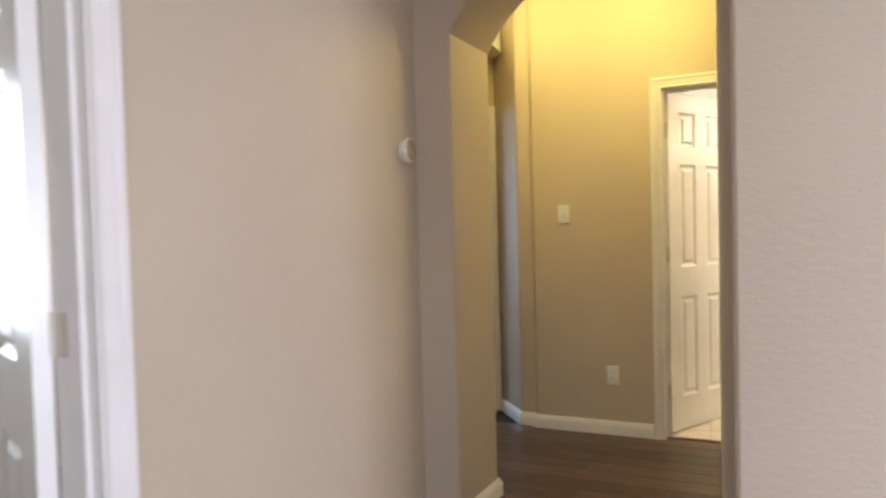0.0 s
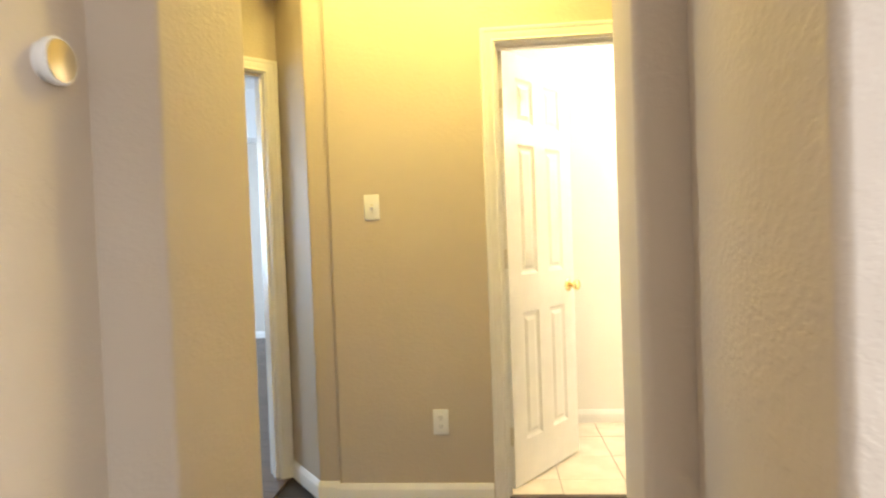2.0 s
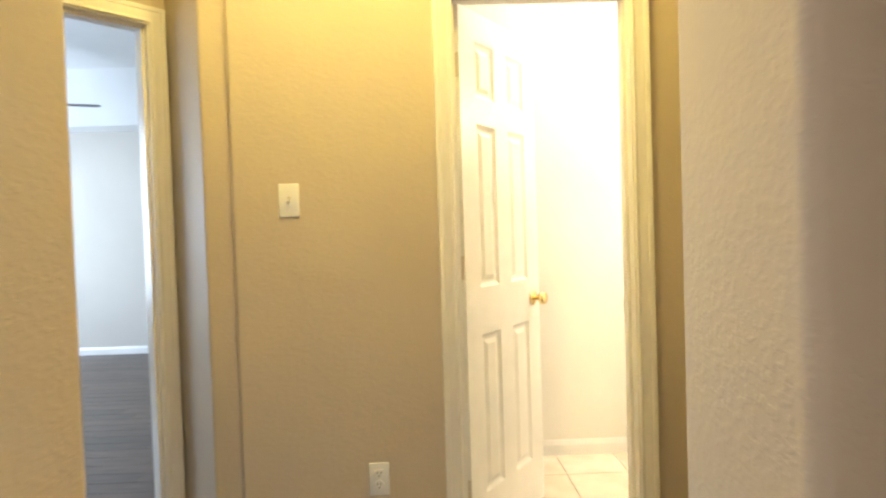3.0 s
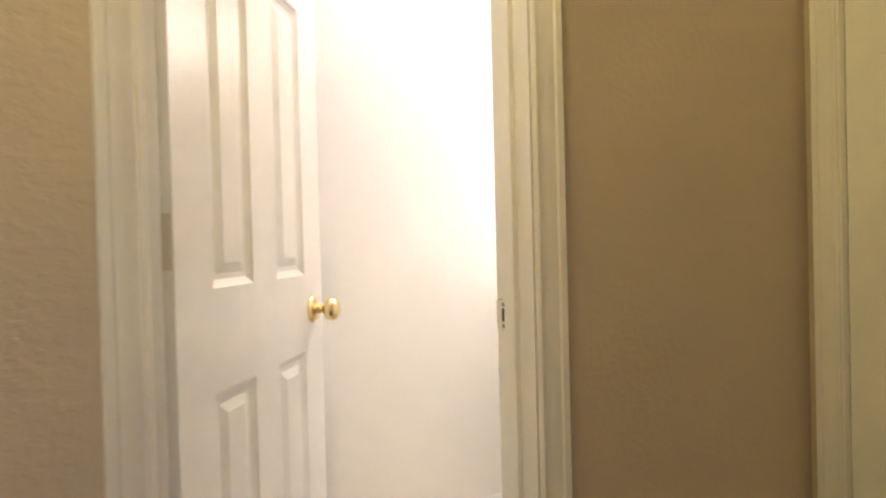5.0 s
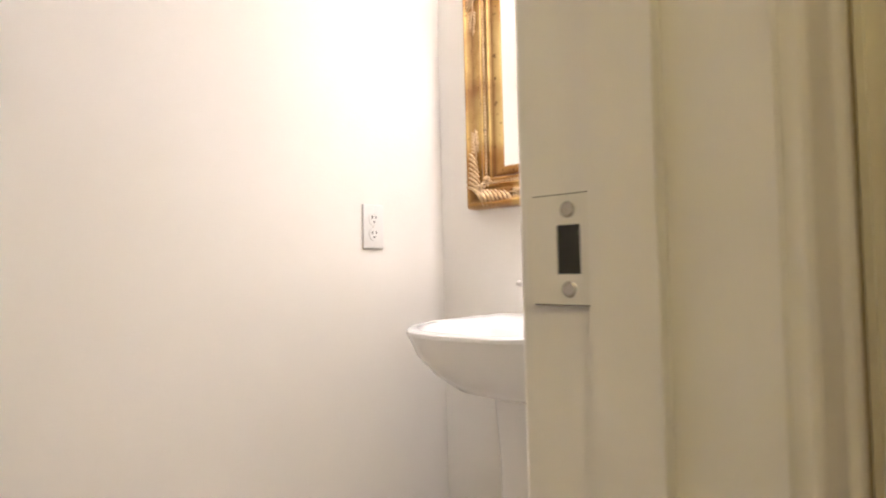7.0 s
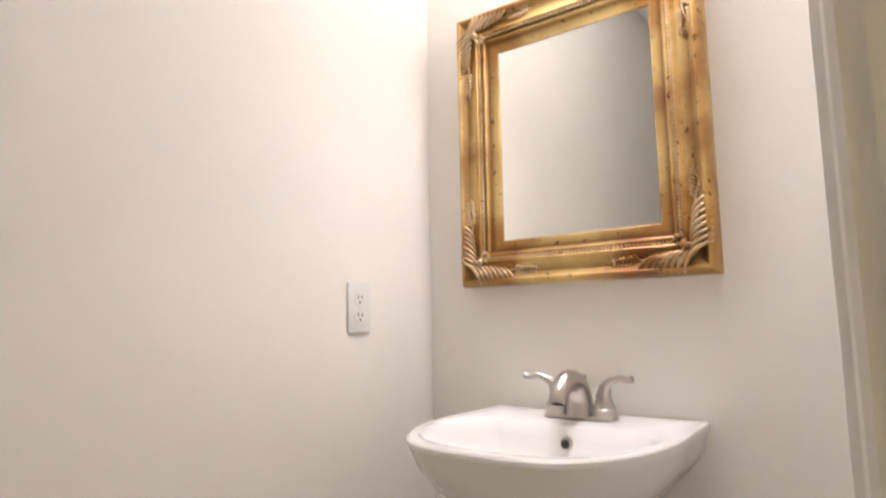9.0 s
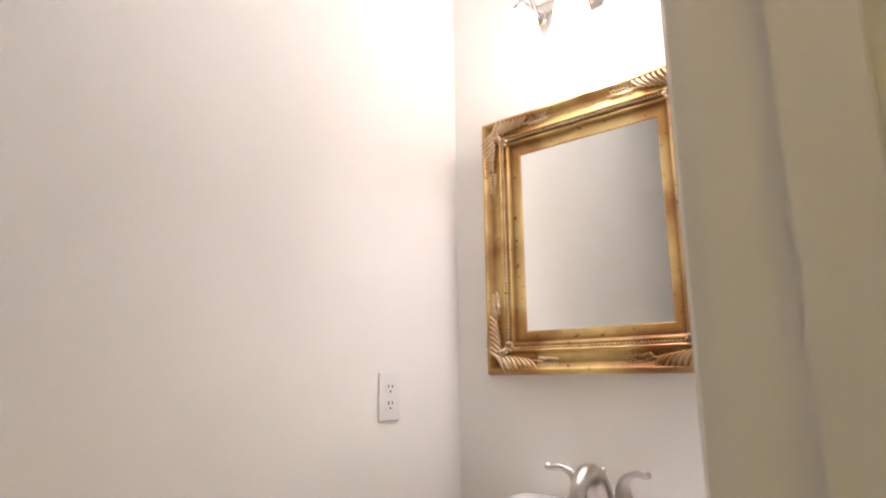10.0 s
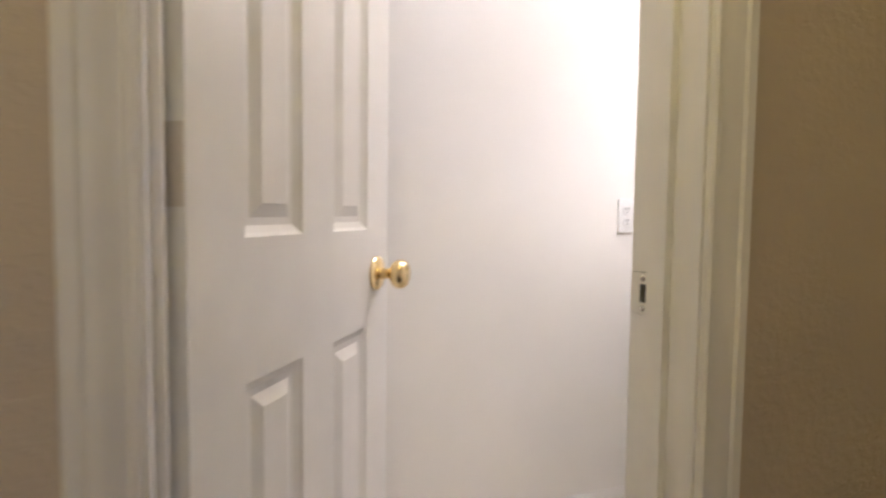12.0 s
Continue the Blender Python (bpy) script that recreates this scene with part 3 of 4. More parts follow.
BATH_OPEN = 54.0
bath_door = door_leaf("door_1", 0.608, "white six-panel bathroom door standing half open")
bath_door.matrix_basis = pose(JL + 0.001, T + 0.006, 0.012, 0, 0, BATH_OPEN) @ pose(0, -0.035, 0)
knob(bath_door, 0.608 - 0.062, 0.900, -1, 0.0)
knob(bath_door, 0.608 - 0.062, 0.900, 1, 0.035)
for z in (0.24, 1.065, 1.80):
    add = bmesh.new()
    add_box(add, (-0.0015, 0.002, z - 0.044), (0.0, 0.033, z + 0.044))
    part("hinge_leaf", add, STEEL, bath_door, "painted metal hinge leaf")
    jl = box((JL, T - 0.031, z + 0.012 - 0.044), (JL + 0.0016, T + 0.003, z + 0.012 + 0.044))
    hl = part("hinge_leaf", jl, STEEL, bath_jamb, "painted metal hinge leaf")
    for dz in (-0.03, 0.0, 0.03):
        part("screw", lathe([(0.001, 0), (0.0035, 0), (0.003, 0.001), (0.001, 0.001)], 10, "X", (JL + 0.0016, T - 0.018 + (0.007 if dz == 0 else 0), z + 0.012 + dz)), ZINC, hl)
    part("hinge_barrel", lathe([(0.001, -0.044), (0.006, -0.044), (0.006, 0.044), (0.001, 0.044)], 14, "Z", (JL + 0.001, T + 0.008, z + 0.012)), STEEL, bath_jamb)


def strike():
    x = JR - 0.003
    z = 0.921
    s = part("strike_plate", bmesh.new(), ZINC, bath_jamb, "scuffed metal strike plate")
    bm = bmesh.new()
    y0, y1 = 0.079, 0.121
    for lo, hi in (((x, y0, z - 0.029), (JR, 0.089, z + 0.029)), ((x, 0.103, z - 0.029), (JR, y1, z + 0.029)),
                   ((x, 0.089, z + 0.013), (JR, 0.103, z + 0.029)), ((x, 0.089, z - 0.029), (JR, 0.103, z - 0.013))):
        add_box(bm, lo, hi)
    old = s.data
    s.data = mesh_of(bm, "strike_plate", ZINC)
    bpy.data.meshes.remove(old)
    part("mortise_gap", box((JR - 0.0012, 0.0785, z - 0.0297), (JR - 0.0002, 0.1185, z + 0.0297)), DARK, s, "dark gap round the plate")
    part("latch_hole", box((x + 0.0012, 0.089, z - 0.013), (JR - 0.0002, 0.103, z + 0.013)), DARK, s, "dark latch hole")
    for dz in (-0.021, 0.021):
        part("screw", lathe([(0.001, 0), (0.0045, 0), (0.0035, -0.0012), (0.001, -0.0012)], 12, "X", (x, 0.096, z + dz)), CHROME, s)


strike()
foyer_door = door_leaf("door_2", 0.86, "glossy white six-panel door standing open into a side room")
foyer_door.matrix_basis = pose(FX0 - T - 0.002, FD1 - 0.006, 0.012, 0, 0, 157)
for z in (0.24, 1.065, 1.80):
    hinge(foy_jamb, (FX0 - T - 0.002, FD1 - 0.004, z), 90)
end_door = door_leaf("door_3", HE1 - HE0 - 0.006, "closed white six-panel door at the hall end")
end_door.matrix_basis = pose(HX1 + 0.02, HE1 - 0.003, 0.012, 0, 0, -90)
knob(end_door, 0.80, 0.905, -1, 0.0)


# ---- plates ----
def plate(kind, place, turn, label):
    """A cover plate on a wall; local y points out of the wall backwards (front at -y)."""
    root = anchor(kind, place, label, "light switch" if "switch" in kind else "outlet", turn)
    bm = box((-0.035, -0.006, -0.057), (0.035, 0, 0.057), 0.0035, 3)
    part("cover_plate", bm, PLATE, root, smooth=40)
    if "switch" in kind:
        part("toggle_slot", box((-0.006, -0.0066, -0.0125), (0.006, -0.0055, 0.0125)), STEEL, root)
        tg = part("toggle", box((-0.0045, -0.016, -0.007), (0.0045, 0, 0.007), 0.0015), PLATE, root)
        tg.matrix_basis = pose(0, -0.003, -0.001, 28)
        screws = (0.03, -0.03)
    else:
        for dz in (0.0195, -0.0195):
            bm = lathe([(0.001, 0), (0.0170, 0), (0.0165, -0.0015), (0.001, -0.0018)], 24, "Y", (0, -0.006, dz))
            face = part("receptacle", bm, PLATE, root, smooth=40)
            for dx, h in ((-0.0062, 0.0085), (0.0062, 0.007)):
                part("slot", box((dx - 0.0013, -0.0084, dz + 0.004 - h / 2), (dx + 0.0013, -0.0070, dz + 0.004 + h / 2)), DARK, face)
            part("slot", lathe([(0.0005, 0), (0.0026, 0), (0.0026, -0.0006), (0.0005, -0.0006)], 10, "Y", (0, -0.0078, dz - 0.0075)), DARK, face)
        screws = (0.0,)
    for dz in screws:
        part("screw", lathe([(0.0005, 0), (0.003, 0), (0.0025, -0.001), (0.0005, -0.001)], 10, "Y", (0, -0.006, dz)), ZINC, root)
    return root


plate("wall_switch", (-0.524, 0, 1.334), 0, "white toggle switch plate on the taupe hall wall")
plate("wall_outlet", (-0.248, 0, 0.36), 0, "white duplex outlet on the taupe hall wall")
plate("wall_outlet", (1.418, BY1, 1.025), 0, "white duplex outlet on the cream bathroom wall")


# ---- thermostat ----
def thermostat():
    root = anchor("thermostat", (FX0, -1.538, 1.572), "round white thermostat with a glossy face on the foyer wall", "thermostat")
    part("base_ring", lathe([(0.001, 0), (0.040, 0), (0.041, 0.012), (0.047, 0.016), (0.048, 0.030), (0.046, 0.034), (0.001, 0.034)], 40, "X"), PLATE, root, smooth=40)
    part("face", lathe([(0.001, 0.034), (0.043, 0.034), (0.042, 0.0365), (0.001, 0.038)], 40, "X"), GLASSFACE, root, "glossy reflective face", 40)


thermostat()


# ---- hall ceiling lamp ----
def hall_lamp(x, y):
    root = anchor("ceiling_lamp", (x, y, H), "unseen flush hall ceiling lamp with a lit amber glass bowl", "ceiling lamp", 0.0, "hall ceiling lamps")
    part("canopy", lathe([(0.001, 0), (0.15, 0), (0.15, -0.02), (0.14, -0.03), (0.001, -0.03)], 36), NICKEL, root, smooth=40)
    bowl = part("bowl", lathe([(0.14, -0.03), (0.135, -0.06), (0.115, -0.09), (0.08, -0.112), (0.04, -0.124), (0.001, -0.127)], 36), HALLGLASS, root, "lit amber glass bowl", 60)
    bowl.visible_shadow = False


for hx, hy, power in HALL_LAMPS:
    hall_lamp(hx, hy)


# ---- vanity light ----
def vanity_light():
    root = anchor("vanity_light_fixture", (BX1, VANITY_Y[1], 2.02), "chrome vanity light with three lit bell glass shades above the mirror", "wall lamp")
    part("back_plate", box((-0.018, -0.20, -0.045), (0, 0.20, 0.045), 0.006, 3), CHROME, root, smooth=40)
    for yy in VANITY_Y:
        y = yy - VANITY_Y[1]
        ring = part("arm_collar", lathe([(0.001, -0.030), (0.022, -0.026), (0.026, -0.018), (0.001, -0.016)], 20, "X", (0, y, 0)), CHROME, root, smooth=40)
        arm = curve_points([(-0.024, y, 0.0), (-0.05, y, 0.035), (-0.085, y, 0.060), (-0.105, y, 0.035), (-0.105, y, -0.002)], 8)
        part("arm", tube(arm, 0.006, 10), CHROME, root, "curved chrome arm", 60)
        part("socket_cap", lathe([(0.001, 0.0), (0.016, 0.0), (0.024, -0.012), (0.026, -0.03), (0.001, -0.03)], 20, "Z", (-0.105, y, 0)), CHROME, root, smooth=40)
        bm = lathe([(0.026, -0.022), (0.036, -0.04), (0.043, -0.075), (0.050, -0.110), (0.064, -0.145), (0.061, -0.145), (0.047, -0.110), (0.040, -0.075), (0.033, -0.04), (0.023, -0.022)],
                   28, "Z", (-0.105, y, 0))
        shade = part("shade", bm, SHADE, root, "lit bell-shaped frosted glass shade", 60)
        shade.visible_shadow = False
        b = part("bulb", lathe([(0.001, -0.03), (0.011, -0.035), (0.014, -0.055), (0.021, -0.08), (0.019, -0.10), (0.001, -0.112)], 18, "Z", (-0.105, y, 0)), BULB, shade, "lit bulb", 60)
        b.visible_shadow = False


vanity_light()


# ---- gilt mirror ----
MY0, MY1, MZ0, MZ1 = 0.384, 0.972, 1.072, 1.757


def gilt_mirror():
    cy, cz = (MY0 + MY1) / 2, (MZ0 + MZ1) / 2
    w, h = MY1 - MY0, MZ1 - MZ0
    root = anchor("wall_mirror", (BX1, cy, cz), "rectangular wall mirror in an ornate aged gilt frame", "mirror")
    # profile: distance in from the outer edge, height off the wall
    prof = [(0, 0), (0, 0.030), (0.003, 0.042), (0.008, 0.050), (0.013, 0.052), (0.018, 0.047), (0.028, 0.038), (0.040, 0.035), (0.050, 0.037), (0.056, 0.042), (0.059, 0.044),
            (0.062, 0.041), (0.063, 0.036), (0.068, 0.036), (0.069, 0.030), (0.073, 0.033), (0.076, 0.033), (0.079, 0.029), (0.082, 0.024), (0.092, 0.021), (0.101, 0.018), (0.106, 0.0175), (0.108, 0.015), (0.108, 0)]
    bm = bmesh.new()
    corners = []
    for sy, sz in ((-1, -1), (1, -1), (1, 1), (-1, 1)):
        corners.append([bm.verts.new((-d, sy * (w / 2 - i), sz * (h / 2 - i))) for i, d in prof])
    for c in range(4):
        a, b = corners[c], corners[(c + 1) % 4]
        for k in range(len(prof) - 1):
            bm.faces.new((a[k], b[k], b[k + 1], a[k + 1]))
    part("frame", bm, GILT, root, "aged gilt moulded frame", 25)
    part("mirror_glass", box((-0.0145, -w / 2 + 0.104, -h / 2 + 0.104), (-0.011, w / 2 - 0.104, h / 2 - 0.104)), MIRROR, root, "clear mirror glass")
    # beaded inner moulding
    bead = bmesh.new()
    rng = random.Random(4)
    for horizontal in (True, False):
        length = (w if horizontal else h) - 2 * 0.066
        count = int(length / 0.0085)
        for side in (-1, 1):
            for k in range(count + 1):
                s = -length / 2 + length * k / count
                off = side * ((h if horizontal else w) / 2 - 0.0655)
                co = (-0.0375, s, off) if horizontal else (-0.0375, off, s)
                made = bmesh.ops.create_icosphere(bead, subdivisions=1, radius=0.0042)["verts"]
                for v in made:
                    v.co = Vector((v.co.x * 0.8, v.co.y, v.co.z)) + Vector(co)
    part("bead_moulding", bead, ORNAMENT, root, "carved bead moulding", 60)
    # acanthus corner ornaments
    for sy, sz in ((-1, -1), (1, -1), (1, 1), (-1, 1)):
        orn = bmesh.new()
        made = bmesh.ops.create_icosphere(orn, subdivisions=2, radius=1)["verts"]
        for v in made:
            v.co = Vector((-0.046 + v.co.x * 0.010, sy * (w / 2 - 0.058) + v.co.y * 0.009, sz * (h / 2 - 0.058) + v.co.z * 0.009))
        def place(x, along, across, arm):
            y, z = (along, across) if arm else (across, along)
            return (x, sy * (w / 2 - y), sz * (h / 2 - z))
        for arm in (0, 1):
            # long curved plumes sweeping out of the corner and curling to the outer edge
            for k in range(8):
                f0 = k / 7
                pts, rad = [], []
                for q in range(9):
                    f = q / 8
                    along = 0.030 + 0.0130 * k + 0.030 * math.sin(f * 1.5)
                    across = 0.052 - 0.012 * f0 - (0.049 - 0.016 * f0) * f ** 1.2
                    x = -0.038 - 0.014 * math.sin(0.5 + f * 2.1) * (1 - 0.35 * f0)
                    pts.append(place(x, along, max(0.003, across), arm))
                    rad.append((0.0046 - 0.0012 * f0) * (0.45 + 0.55 * math.sin(0.35 + f * 2.5)))
                tube(pts, rad, 6, orn)
            # scroll where the plumes begin
            pts, rad = [], []
            for q in range(18):
                a = q / 17 * 7.5
                r = 0.015 * (1 - q / 20)
                pts.append(place(-0.050, 0.044 + r * math.cos(a), 0.046 + r * math.sin(a), arm))
                rad.append(0.0036 * (1 - 0.5 * q / 17))
            tube(pts, rad, 6, orn)
            # small sprig of leaflets beyond them, along the middle of the rail
            for k in range(7):
                along = 0.150 + 0.0085 * k
                for lean in (-1, 1):
                    size = 0.013 * (1 - 0.07 * k) * rng.uniform(0.85, 1.15)
                    pts = [place(-0.037 - 0.005 * math.sin(f * 3.1), along + size * 0.8 * f, 0.030 + lean * (0.001 + size * math.sin(f * 1.7)), arm) for f in (0, 0.25, 0.5, 0.75, 1)]
                    tube(pts, [0.0016, 0.0030, 0.0034, 0.0028, 0.0012], 6, orn)
            stem = [place(-0.040, 0.125 + 0.09 * f, 0.030 + 0.004 * math.sin(f * 8), arm) for f in [q / 11 for q in range(12)]]
            tube(stem, [0.0034 * (1 - 0.6 * q / 11) for q in range(12)], 6, orn)
        # inner corner knot over the bead
        for q in range(6):
            a = q * math.pi / 3
            c = (0.068 + 0.010 * math.cos(a), 0.068 + 0.010 * math.sin(a))
            made = bmesh.ops.create_icosphere(orn, subdivisions=1, radius=1)["verts"]
            for v in made:
                v.co = Vector((-0.040 + v.co.x * 0.006, sy * (w / 2 - c[0]) + v.co.y * 0.006, sz * (h / 2 - c[1]) + v.co.z * 0.006))
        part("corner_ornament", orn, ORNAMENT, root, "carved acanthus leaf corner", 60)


gilt_mirror()

# ---- pedestal sink ----
SY = 0.665     # middle of the sink
SINK_Z = 0.79


def pedestal_sink():
    root = anchor("pedestal_sink", (BX1, SY, 0), "white ceramic pedestal sink against the cream wall", "sink")
    W, D = 0.285, 0.46
    n = 40

    def outline(t, w, d, back=0.0, power=0.72):
        """Closed plan ring: straight back, straight short sides, bowed front."""
        a = math.pi * t
        c, s = math.cos(a), math.sin(a)
        x = back + (d - back) * (0.22 + 0.78 * max(0.0, s) ** 0.85)
        y = -w * math.copysign(abs(c) ** 0.66, c) * (0.945 + 0.055 * math.sin(min(1.0, s * 1.7) * math.pi / 2))
        return x, y

    def ring(bm, w, d, z, back=0.0):
        pts = [outline(k / n, w * 0.97, d, back) for k in range(n + 1)]
        pts = [(back, pts[0][1])] + pts + [(back, pts[-1][1])]
        return [bm.verts.new((-x, y, z)) for x, y in pts]

    bm = bmesh.new()
    spec = [  # width, reach, height, back: underside up to rim, then over it
        (0.060, 0.235, 0.632, 0.06), (0.105, 0.298, 0.638, 0.04), (0.168, 0.368, 0.660, 0.01), (0.214, 0.417, 0.696, 0.0), (0.243, 0.451, 0.736, 0.0), (0.253, 0.466, 0.768, 0.0),
        (0.2585, 0.473, 0.780, 0.0), (0.258, 0.472, 0.787, 0.0), (0.252, 0.467, 0.7915, 0.004), (0.238, 0.453, 0.791, 0.015)]
    rings = [ring(bm, *s) for s in spec]
    # bowl: oval set forward of the tap deck
    m = len(rings[0])

    def oval(w, d0, d1, z):
        pts = []
        for k in range(m):
            f = k / (m - 1)
            ang = math.pi * (1.56 * f - 0.28)
            c, s = math.cos(ang), math.sin(ang)
            x = (d0 + d1) / 2 + (d1 - d0) / 2 * math.copysign(abs(s) ** 0.9, s)
            pts.append(bm.verts.new((-x, -w * math.copysign(abs(c) ** 0.85, c), z)))
        return pts
    for w, d0, d1, z in ((0.216, 0.118, 0.437, 0.789), (0.209, 0.126, 0.430, 0.784), (0.196, 0.138, 0.416, 0.762), (0.164, 0.162, 0.378, 0.715), (0.110, 0.210, 0.335, 0.675), (0.04, 0.26, 0.29, 0.662)):
        rings.append(oval(w, d0, d1, z))
    for a, b in zip(rings, rings[1:]):
        for k in range(m):
            j = (k + 1) % m
            bm.faces.new((a[k], a[j], b[j], b[k]))
    bm.faces.new(rings[0][::-1])
    bm.faces.new(rings[-1])
    basin = part("basin", bm, CERAMIC, root, "white glazed basin with a wide tap deck", 35)
    # overflow hole in the bowl's back wall
    part("overflow_ring", lathe([(0.0085, 0.004), (0.012, 0.002), (0.012, -0.001), (0.0085, -0.002)], 20, "X", (-0.172, -0.018, 0.757)), NICKEL, basin, "metal overflow ring", 40)
    part("overflow_hole", lathe([(0.0005, 0.0), (0.0086, 0.0), (0.0086, -0.0012), (0.0005, -0.0012)], 16, "X", (-0.177, -0.018, 0.756)), DARK, basin, "dark overflow hole")
    # pedestal
    bm = bmesh.new()
    prev = None
    for w, d, z in ((0.110, 0.125, 0.0), (0.110, 0.125, 0.02), (0.096, 0.110, 0.05), (0.074, 0.095, 0.14), (0.064, 0.090, 0.35), (0.064, 0.092, 0.50), (0.066, 0.10, 0.58), (0.070, 0.105, 0.645)):
        cur = []
        for k in range(32):
            a = 2 * math.pi * k / 32
            c, s = math.cos(a), math.sin(a)
            cur.append(bm.verts.new((-0.185 - d * math.copysign(abs(c) ** 0.55, c), w * math.copysign(abs(s) ** 0.55, s), z)))
        if prev:
            for k in range(32):
                bm.faces.new((prev[k], prev[(k + 1) % 32], cur[(k + 1) % 32], cur[k]))
        else:
            bm.faces.new(cur[::-1])
        prev = cur
    bm.faces.new(prev)
    part("pedestal", bm, CERAMIC, root, "white glazed pedestal column", 40)


pedestal_sink()


def faucet():
    root = anchor("faucet", (BX1 - 0.085, SY - 0.010, SINK_Z + 0.001), "brushed nickel two-handle faucet on the sink's deck", "faucet")
    bm = bmesh.new()
    made = box((-0.022, -0.072, 0), (0.022, 0.072, 0.008), 0.003, 3)
    part("base_plate", made, NICKEL, root, smooth=40)
    spout = curve_points([(0.0, 0, 0.008), (-0.004, 0, 0.045), (-0.026, 0, 0.074), (-0.062, 0, 0.078), (-0.092, 0, 0.060), (-0.102, 0, 0.040)], 6)
    count = len(spout)
    rad = [0.031 - 0.016 * (k / (count - 1)) ** 0.7 for k in range(count)]
    part("spout", tube(spout, rad, 20), NICKEL, root, "arched brushed nickel spout", 60)
    part("aerator", lathe([(0.001, 0.0), (0.0125, 0.0), (0.0125, 0.012), (0.001, 0.012)], 18, "Z", (-0.1045, 0, 0.026)), NICKEL, root, smooth=40)
    part("lift_rod", lathe([(0.001, 0.0), (0.0025, 0.0), (0.0025, 0.062), (0.006, 0.066), (0.006, 0.074), (0.001, 0.077)], 14, "Z", (0.021, 0, 0.010)), NICKEL, root, smooth=60)
    for s in (-1, 1):
        y = s * 0.0508
        part("handle_base", lathe([(0.001, 0.006), (0.0245, 0.006), (0.0245, 0.022), (0.0225, 0.024), (0.0225, 0.030), (0.001, 0.030)], 24, "Z", (0, y, 0)), NICKEL, root, smooth=40)
        ctrl = [(0, y, 0.028), (0, y + s * 0.001, 0.050), (-0.004, y + s * 0.010, 0.070), (-0.010, y + s * 0.034, 0.082), (-0.016, y + s * 0.056, 0.081), (-0.018, y + s * 0.066, 0.084)]
        pts = curve_points(ctrl, 6)
        c = len(pts)
        rad = [0.0195 - 0.0125 * min(1, 1.9 * k / (c - 1)) for k in range(c)]
        part("handle", tube(pts, rad, 16), NICKEL, root, "curved brushed nickel lever", 60)


faucet()


def supply_line():
    root = anchor("supply_valve", (BX1, SY - 0.05, 0.46), "tarnished shut-off valve with a cream supply hose", "valve")
    part("escutcheon", lathe([(0.001, 0), (0.030, 0), (0.028, -0.006), (0.012, -0.010), (0.001, -0.010)], 24, "X"), CHROME, root, smooth=40)
    part("stub", tube([(-0.008, 0, 0), (-0.055, 0, 0)], 0.009, 12), CHROME, root, smooth=40)
    part("valve_body", box((-0.075, -0.013, -0.014), (-0.048, 0.013, 0.016), 0.005, 2), CHROME, root, smooth=40)
    part("valve_handle", lathe([(0.001, 0), (0.017, 0), (0.019, -0.006), (0.015, -0.012), (0.001, -0.012)], 16, "X", (-0.076, 0, 0), None, 0.6), CHROME, root, smooth=40)
    hose = curve_points([(-0.062, 0, 0.014), (-0.064, -0.012, 0.05), (-0.070, -0.006, 0.10), (-0.080, 0.020, 0.16), (-0.085, 0.035, 0.20)], 8)
    part("hose", tube(hose, 0.0075, 12), HOSE, root, "cream flexible supply hose", 60)


supply_line()


# ---- bedroom fan ----
def ceiling_fan():
    root = anchor("ceiling_fan", (-3.36, 2.9, 2.85), "white ceiling fan with dark blades in the bedroom", "ceiling fan")
    part("rod", tube([(0, 0, 0), (0, 0, -0.40)], 0.014, 12), PLATE, root)
    part("motor_housing", lathe([(0.02, -0.38), (0.09, -0.40), (0.11, -0.45), (0.10, -0.51), (0.05, -0.54), (0.001, -0.54)], 28), PLATE, root, smooth=40)
    for k in range(5):
        bm = prism(rounded([(0.16, -0.055), (0.64, -0.07), (0.64, 0.07), (0.16, 0.055)], [0.01, 0.05, 0.05, 0.01]), -0.004, 0.004)
        b = part("blade", bm, FANWOOD, root, "dark wooden fan blade")
        b.matrix_basis = pose(0, 0, -0.48, 0, 0, 72 * k + 20) @ pose(0, 0, 0, 17)
        part("blade_bracket", box((0.09, -0.02, -0.012), (0.20, 0.02, -0.005)), FANWOOD, b)


ceiling_fan()

# ---- dining room wall ----
setting("chair_rail", sweep([(0, 0), (0, 0.02), (0.02, 0.03), (0.05, 0.03), (0.07, 0.02), (0.08, 0)], (0.625, -1.577 - T, 0.88), (3.6, -1.577 - T, 0.88), (0, -1, 0)), TRIM,
        "white chair rail moulding on the dining wall", "trim")

# ---- front window ----
win = setting("window_1", box((WX0, -6.47, WZ0), (WX1, -6.43, WZ0 + 0.05)), TRIM, "wide white framed front window", "window")
for lo, hi in (((WX0, -6.47, WZ1 - 0.05), (WX1, -6.43, WZ1)), ((WX0, -6.47, WZ0 + 0.05), (WX0 + 0.05, -6.43, WZ1 - 0.05)), ((WX1 - 0.05, -6.47, WZ0 + 0.05), (WX1, -6.43, WZ1 - 0.05)),
               ((0.875, -6.47, WZ0 + 0.05), (0.925, -6.43, WZ1 - 0.05))):
    part("window_frame", box(lo, hi), TRIM, win)

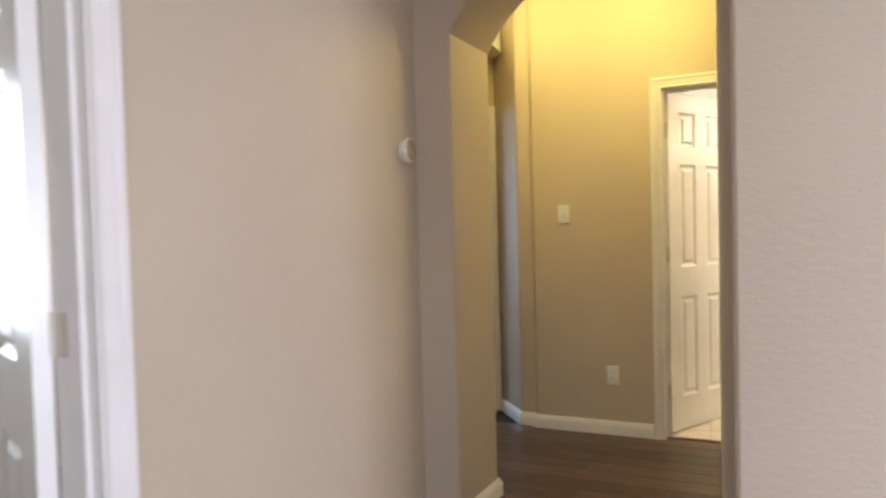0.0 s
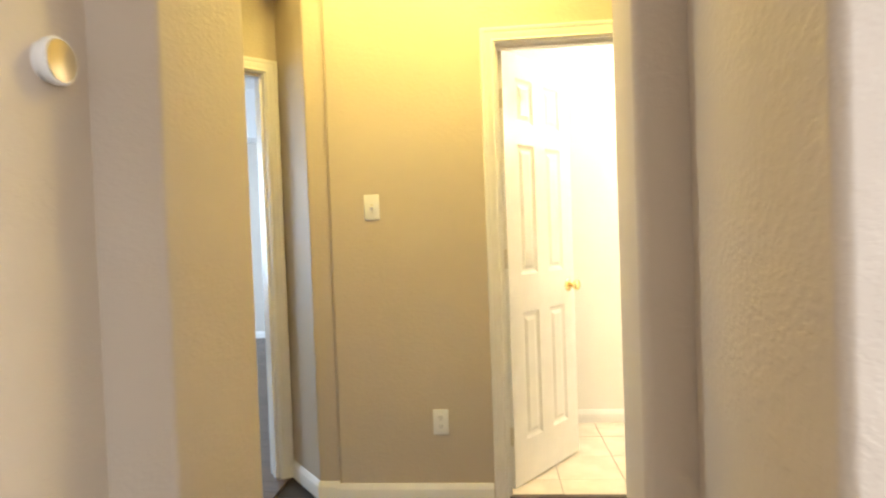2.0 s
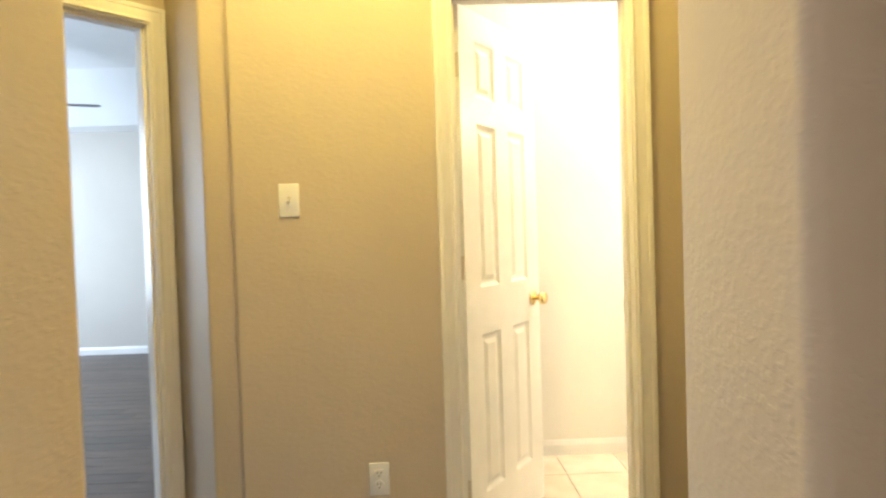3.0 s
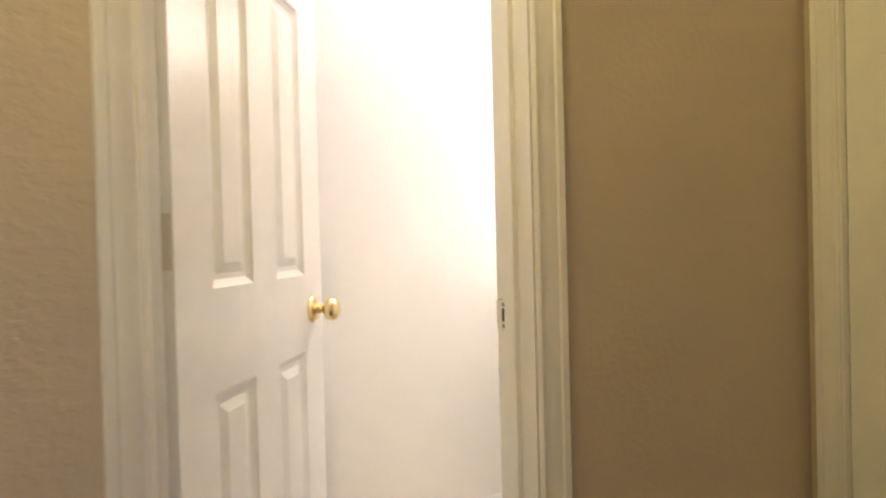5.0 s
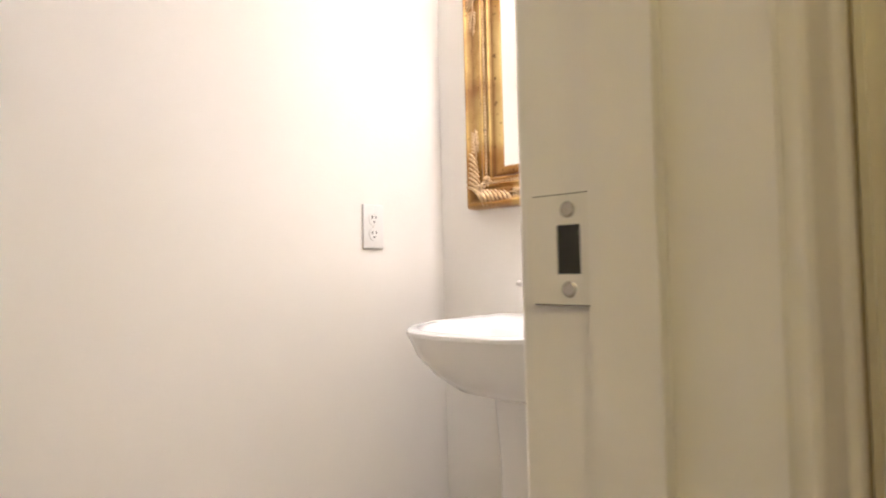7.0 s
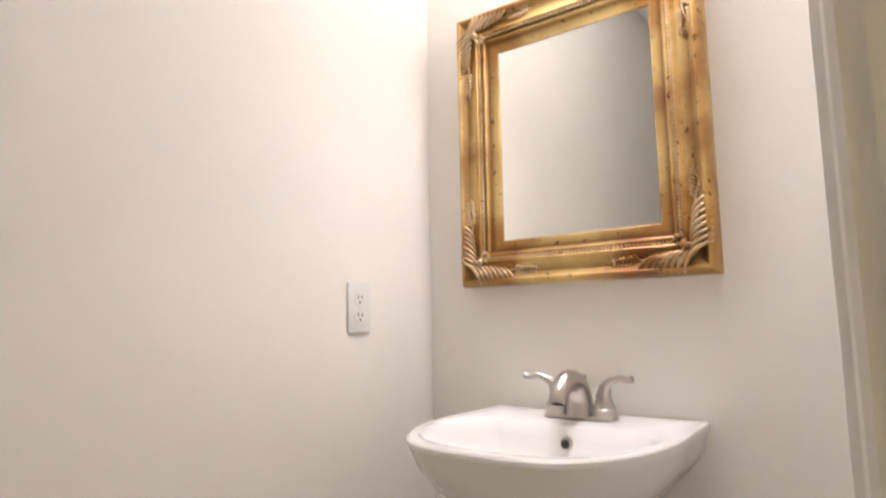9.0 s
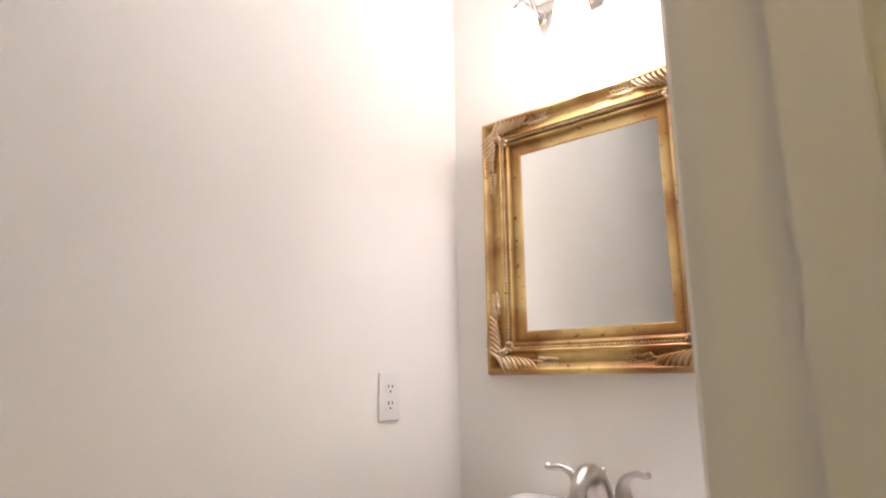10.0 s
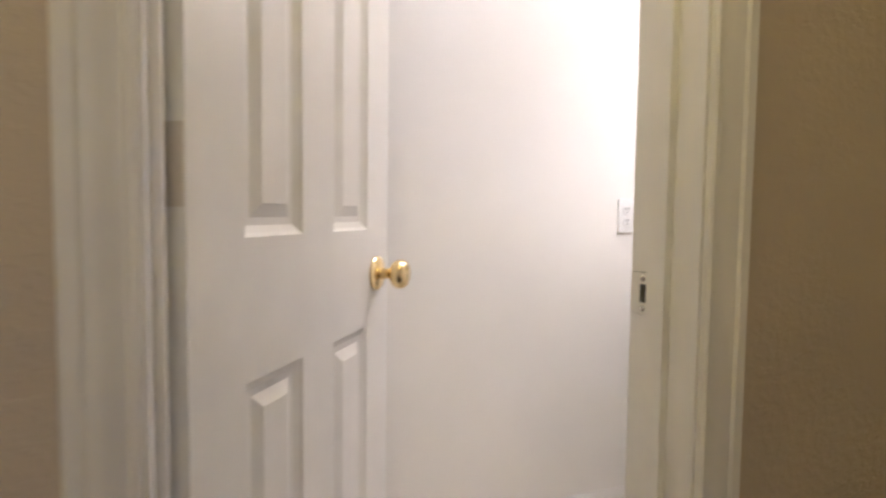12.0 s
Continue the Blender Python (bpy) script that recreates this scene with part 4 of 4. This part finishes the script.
# ---- floor pieces ----
rng = random.Random(11)
PLANK_L, PLANK_W = 1.2, 0.125
plank_mesh = mesh_of(box((0, 0, -0.012), (PLANK_L - 0.0015, PLANK_W - 0.0015, 0), 0.001, 1), "plank", PLANK)
ROOMS = (((-3.3, -6.4, 3.6, 0.03), (-2.0, -2.6, 1.45)), ((BRX0, 0.03, BRX1, BRY1), (-3.2, 0.0, -1.05)))
count = 0
rest = []
for (rx0, ry0, rx1, ry1), (nx0, ny0, nx1) in ROOMS:
    yy = ry1 - PLANK_W
    while yy > ry0 - PLANK_W:
        x = rx0 - rng.uniform(0, PLANK_L)
        while x < rx1:
            a, b, c, d = max(x, rx0), min(x + PLANK_L, rx1), max(yy, ry0), yy + PLANK_W
            whole = b - a > PLANK_L - 0.001 and c == yy
            if whole and count < 300 and yy > ny0 and nx0 < x + PLANK_L and x < nx1:
                p = new("plank", plank_mesh)
                p.parent = floor
                p.location = (x, yy, 0)
                count += 1
            elif b - a > 0.01:
                rest.append((a, b, c, d))
            x += PLANK_L
        yy -= PLANK_W
far = bmesh.new()
for a, b, c, d in rest:
    v = [far.verts.new(q) for q in ((a, c, 0), (b - 0.0015, c, 0), (b - 0.0015, d - 0.0015, 0), (a, d - 0.0015, 0), (a, c, -0.012), (b - 0.0015, c, -0.012), (b - 0.0015, d - 0.0015, -0.012), (a, d - 0.0015, -0.012))]
    for f in ((0, 1, 2, 3), (0, 4, 5, 1), (1, 5, 6, 2), (2, 6, 7, 3), (3, 7, 4, 0)):
        far.faces.new([v[k] for k in f])
tagged(part("planks_far", far, PLANK, floor), kind="stuff")

TS = 0.305
tile_mesh = mesh_of(box((0, 0, -0.004), (TS - 0.005, TS - 0.005, 0.003), 0.0015, 1), "tile", TILE)
for i in range(8):
    for j in range(4):
        x0, y0 = BX0 + i * TS, 0.064 + j * TS - 0.14
        if j == 0 or y0 + TS > BY1 or x0 + TS > BX1:
            lo = (x0, max(y0, 0.064), -0.004)
            hi = (min(x0 + TS - 0.005, BX1), min(y0 + TS - 0.005, BY1), 0.003)
            if hi[0] - lo[0] > 0.02 and hi[1] - lo[1] > 0.02:
                part("tile", box(lo, hi), TILE, tile_floor)
        else:
            t = new("tile", tile_mesh)
            t.parent = tile_floor
            t.location = (x0, y0, 0)
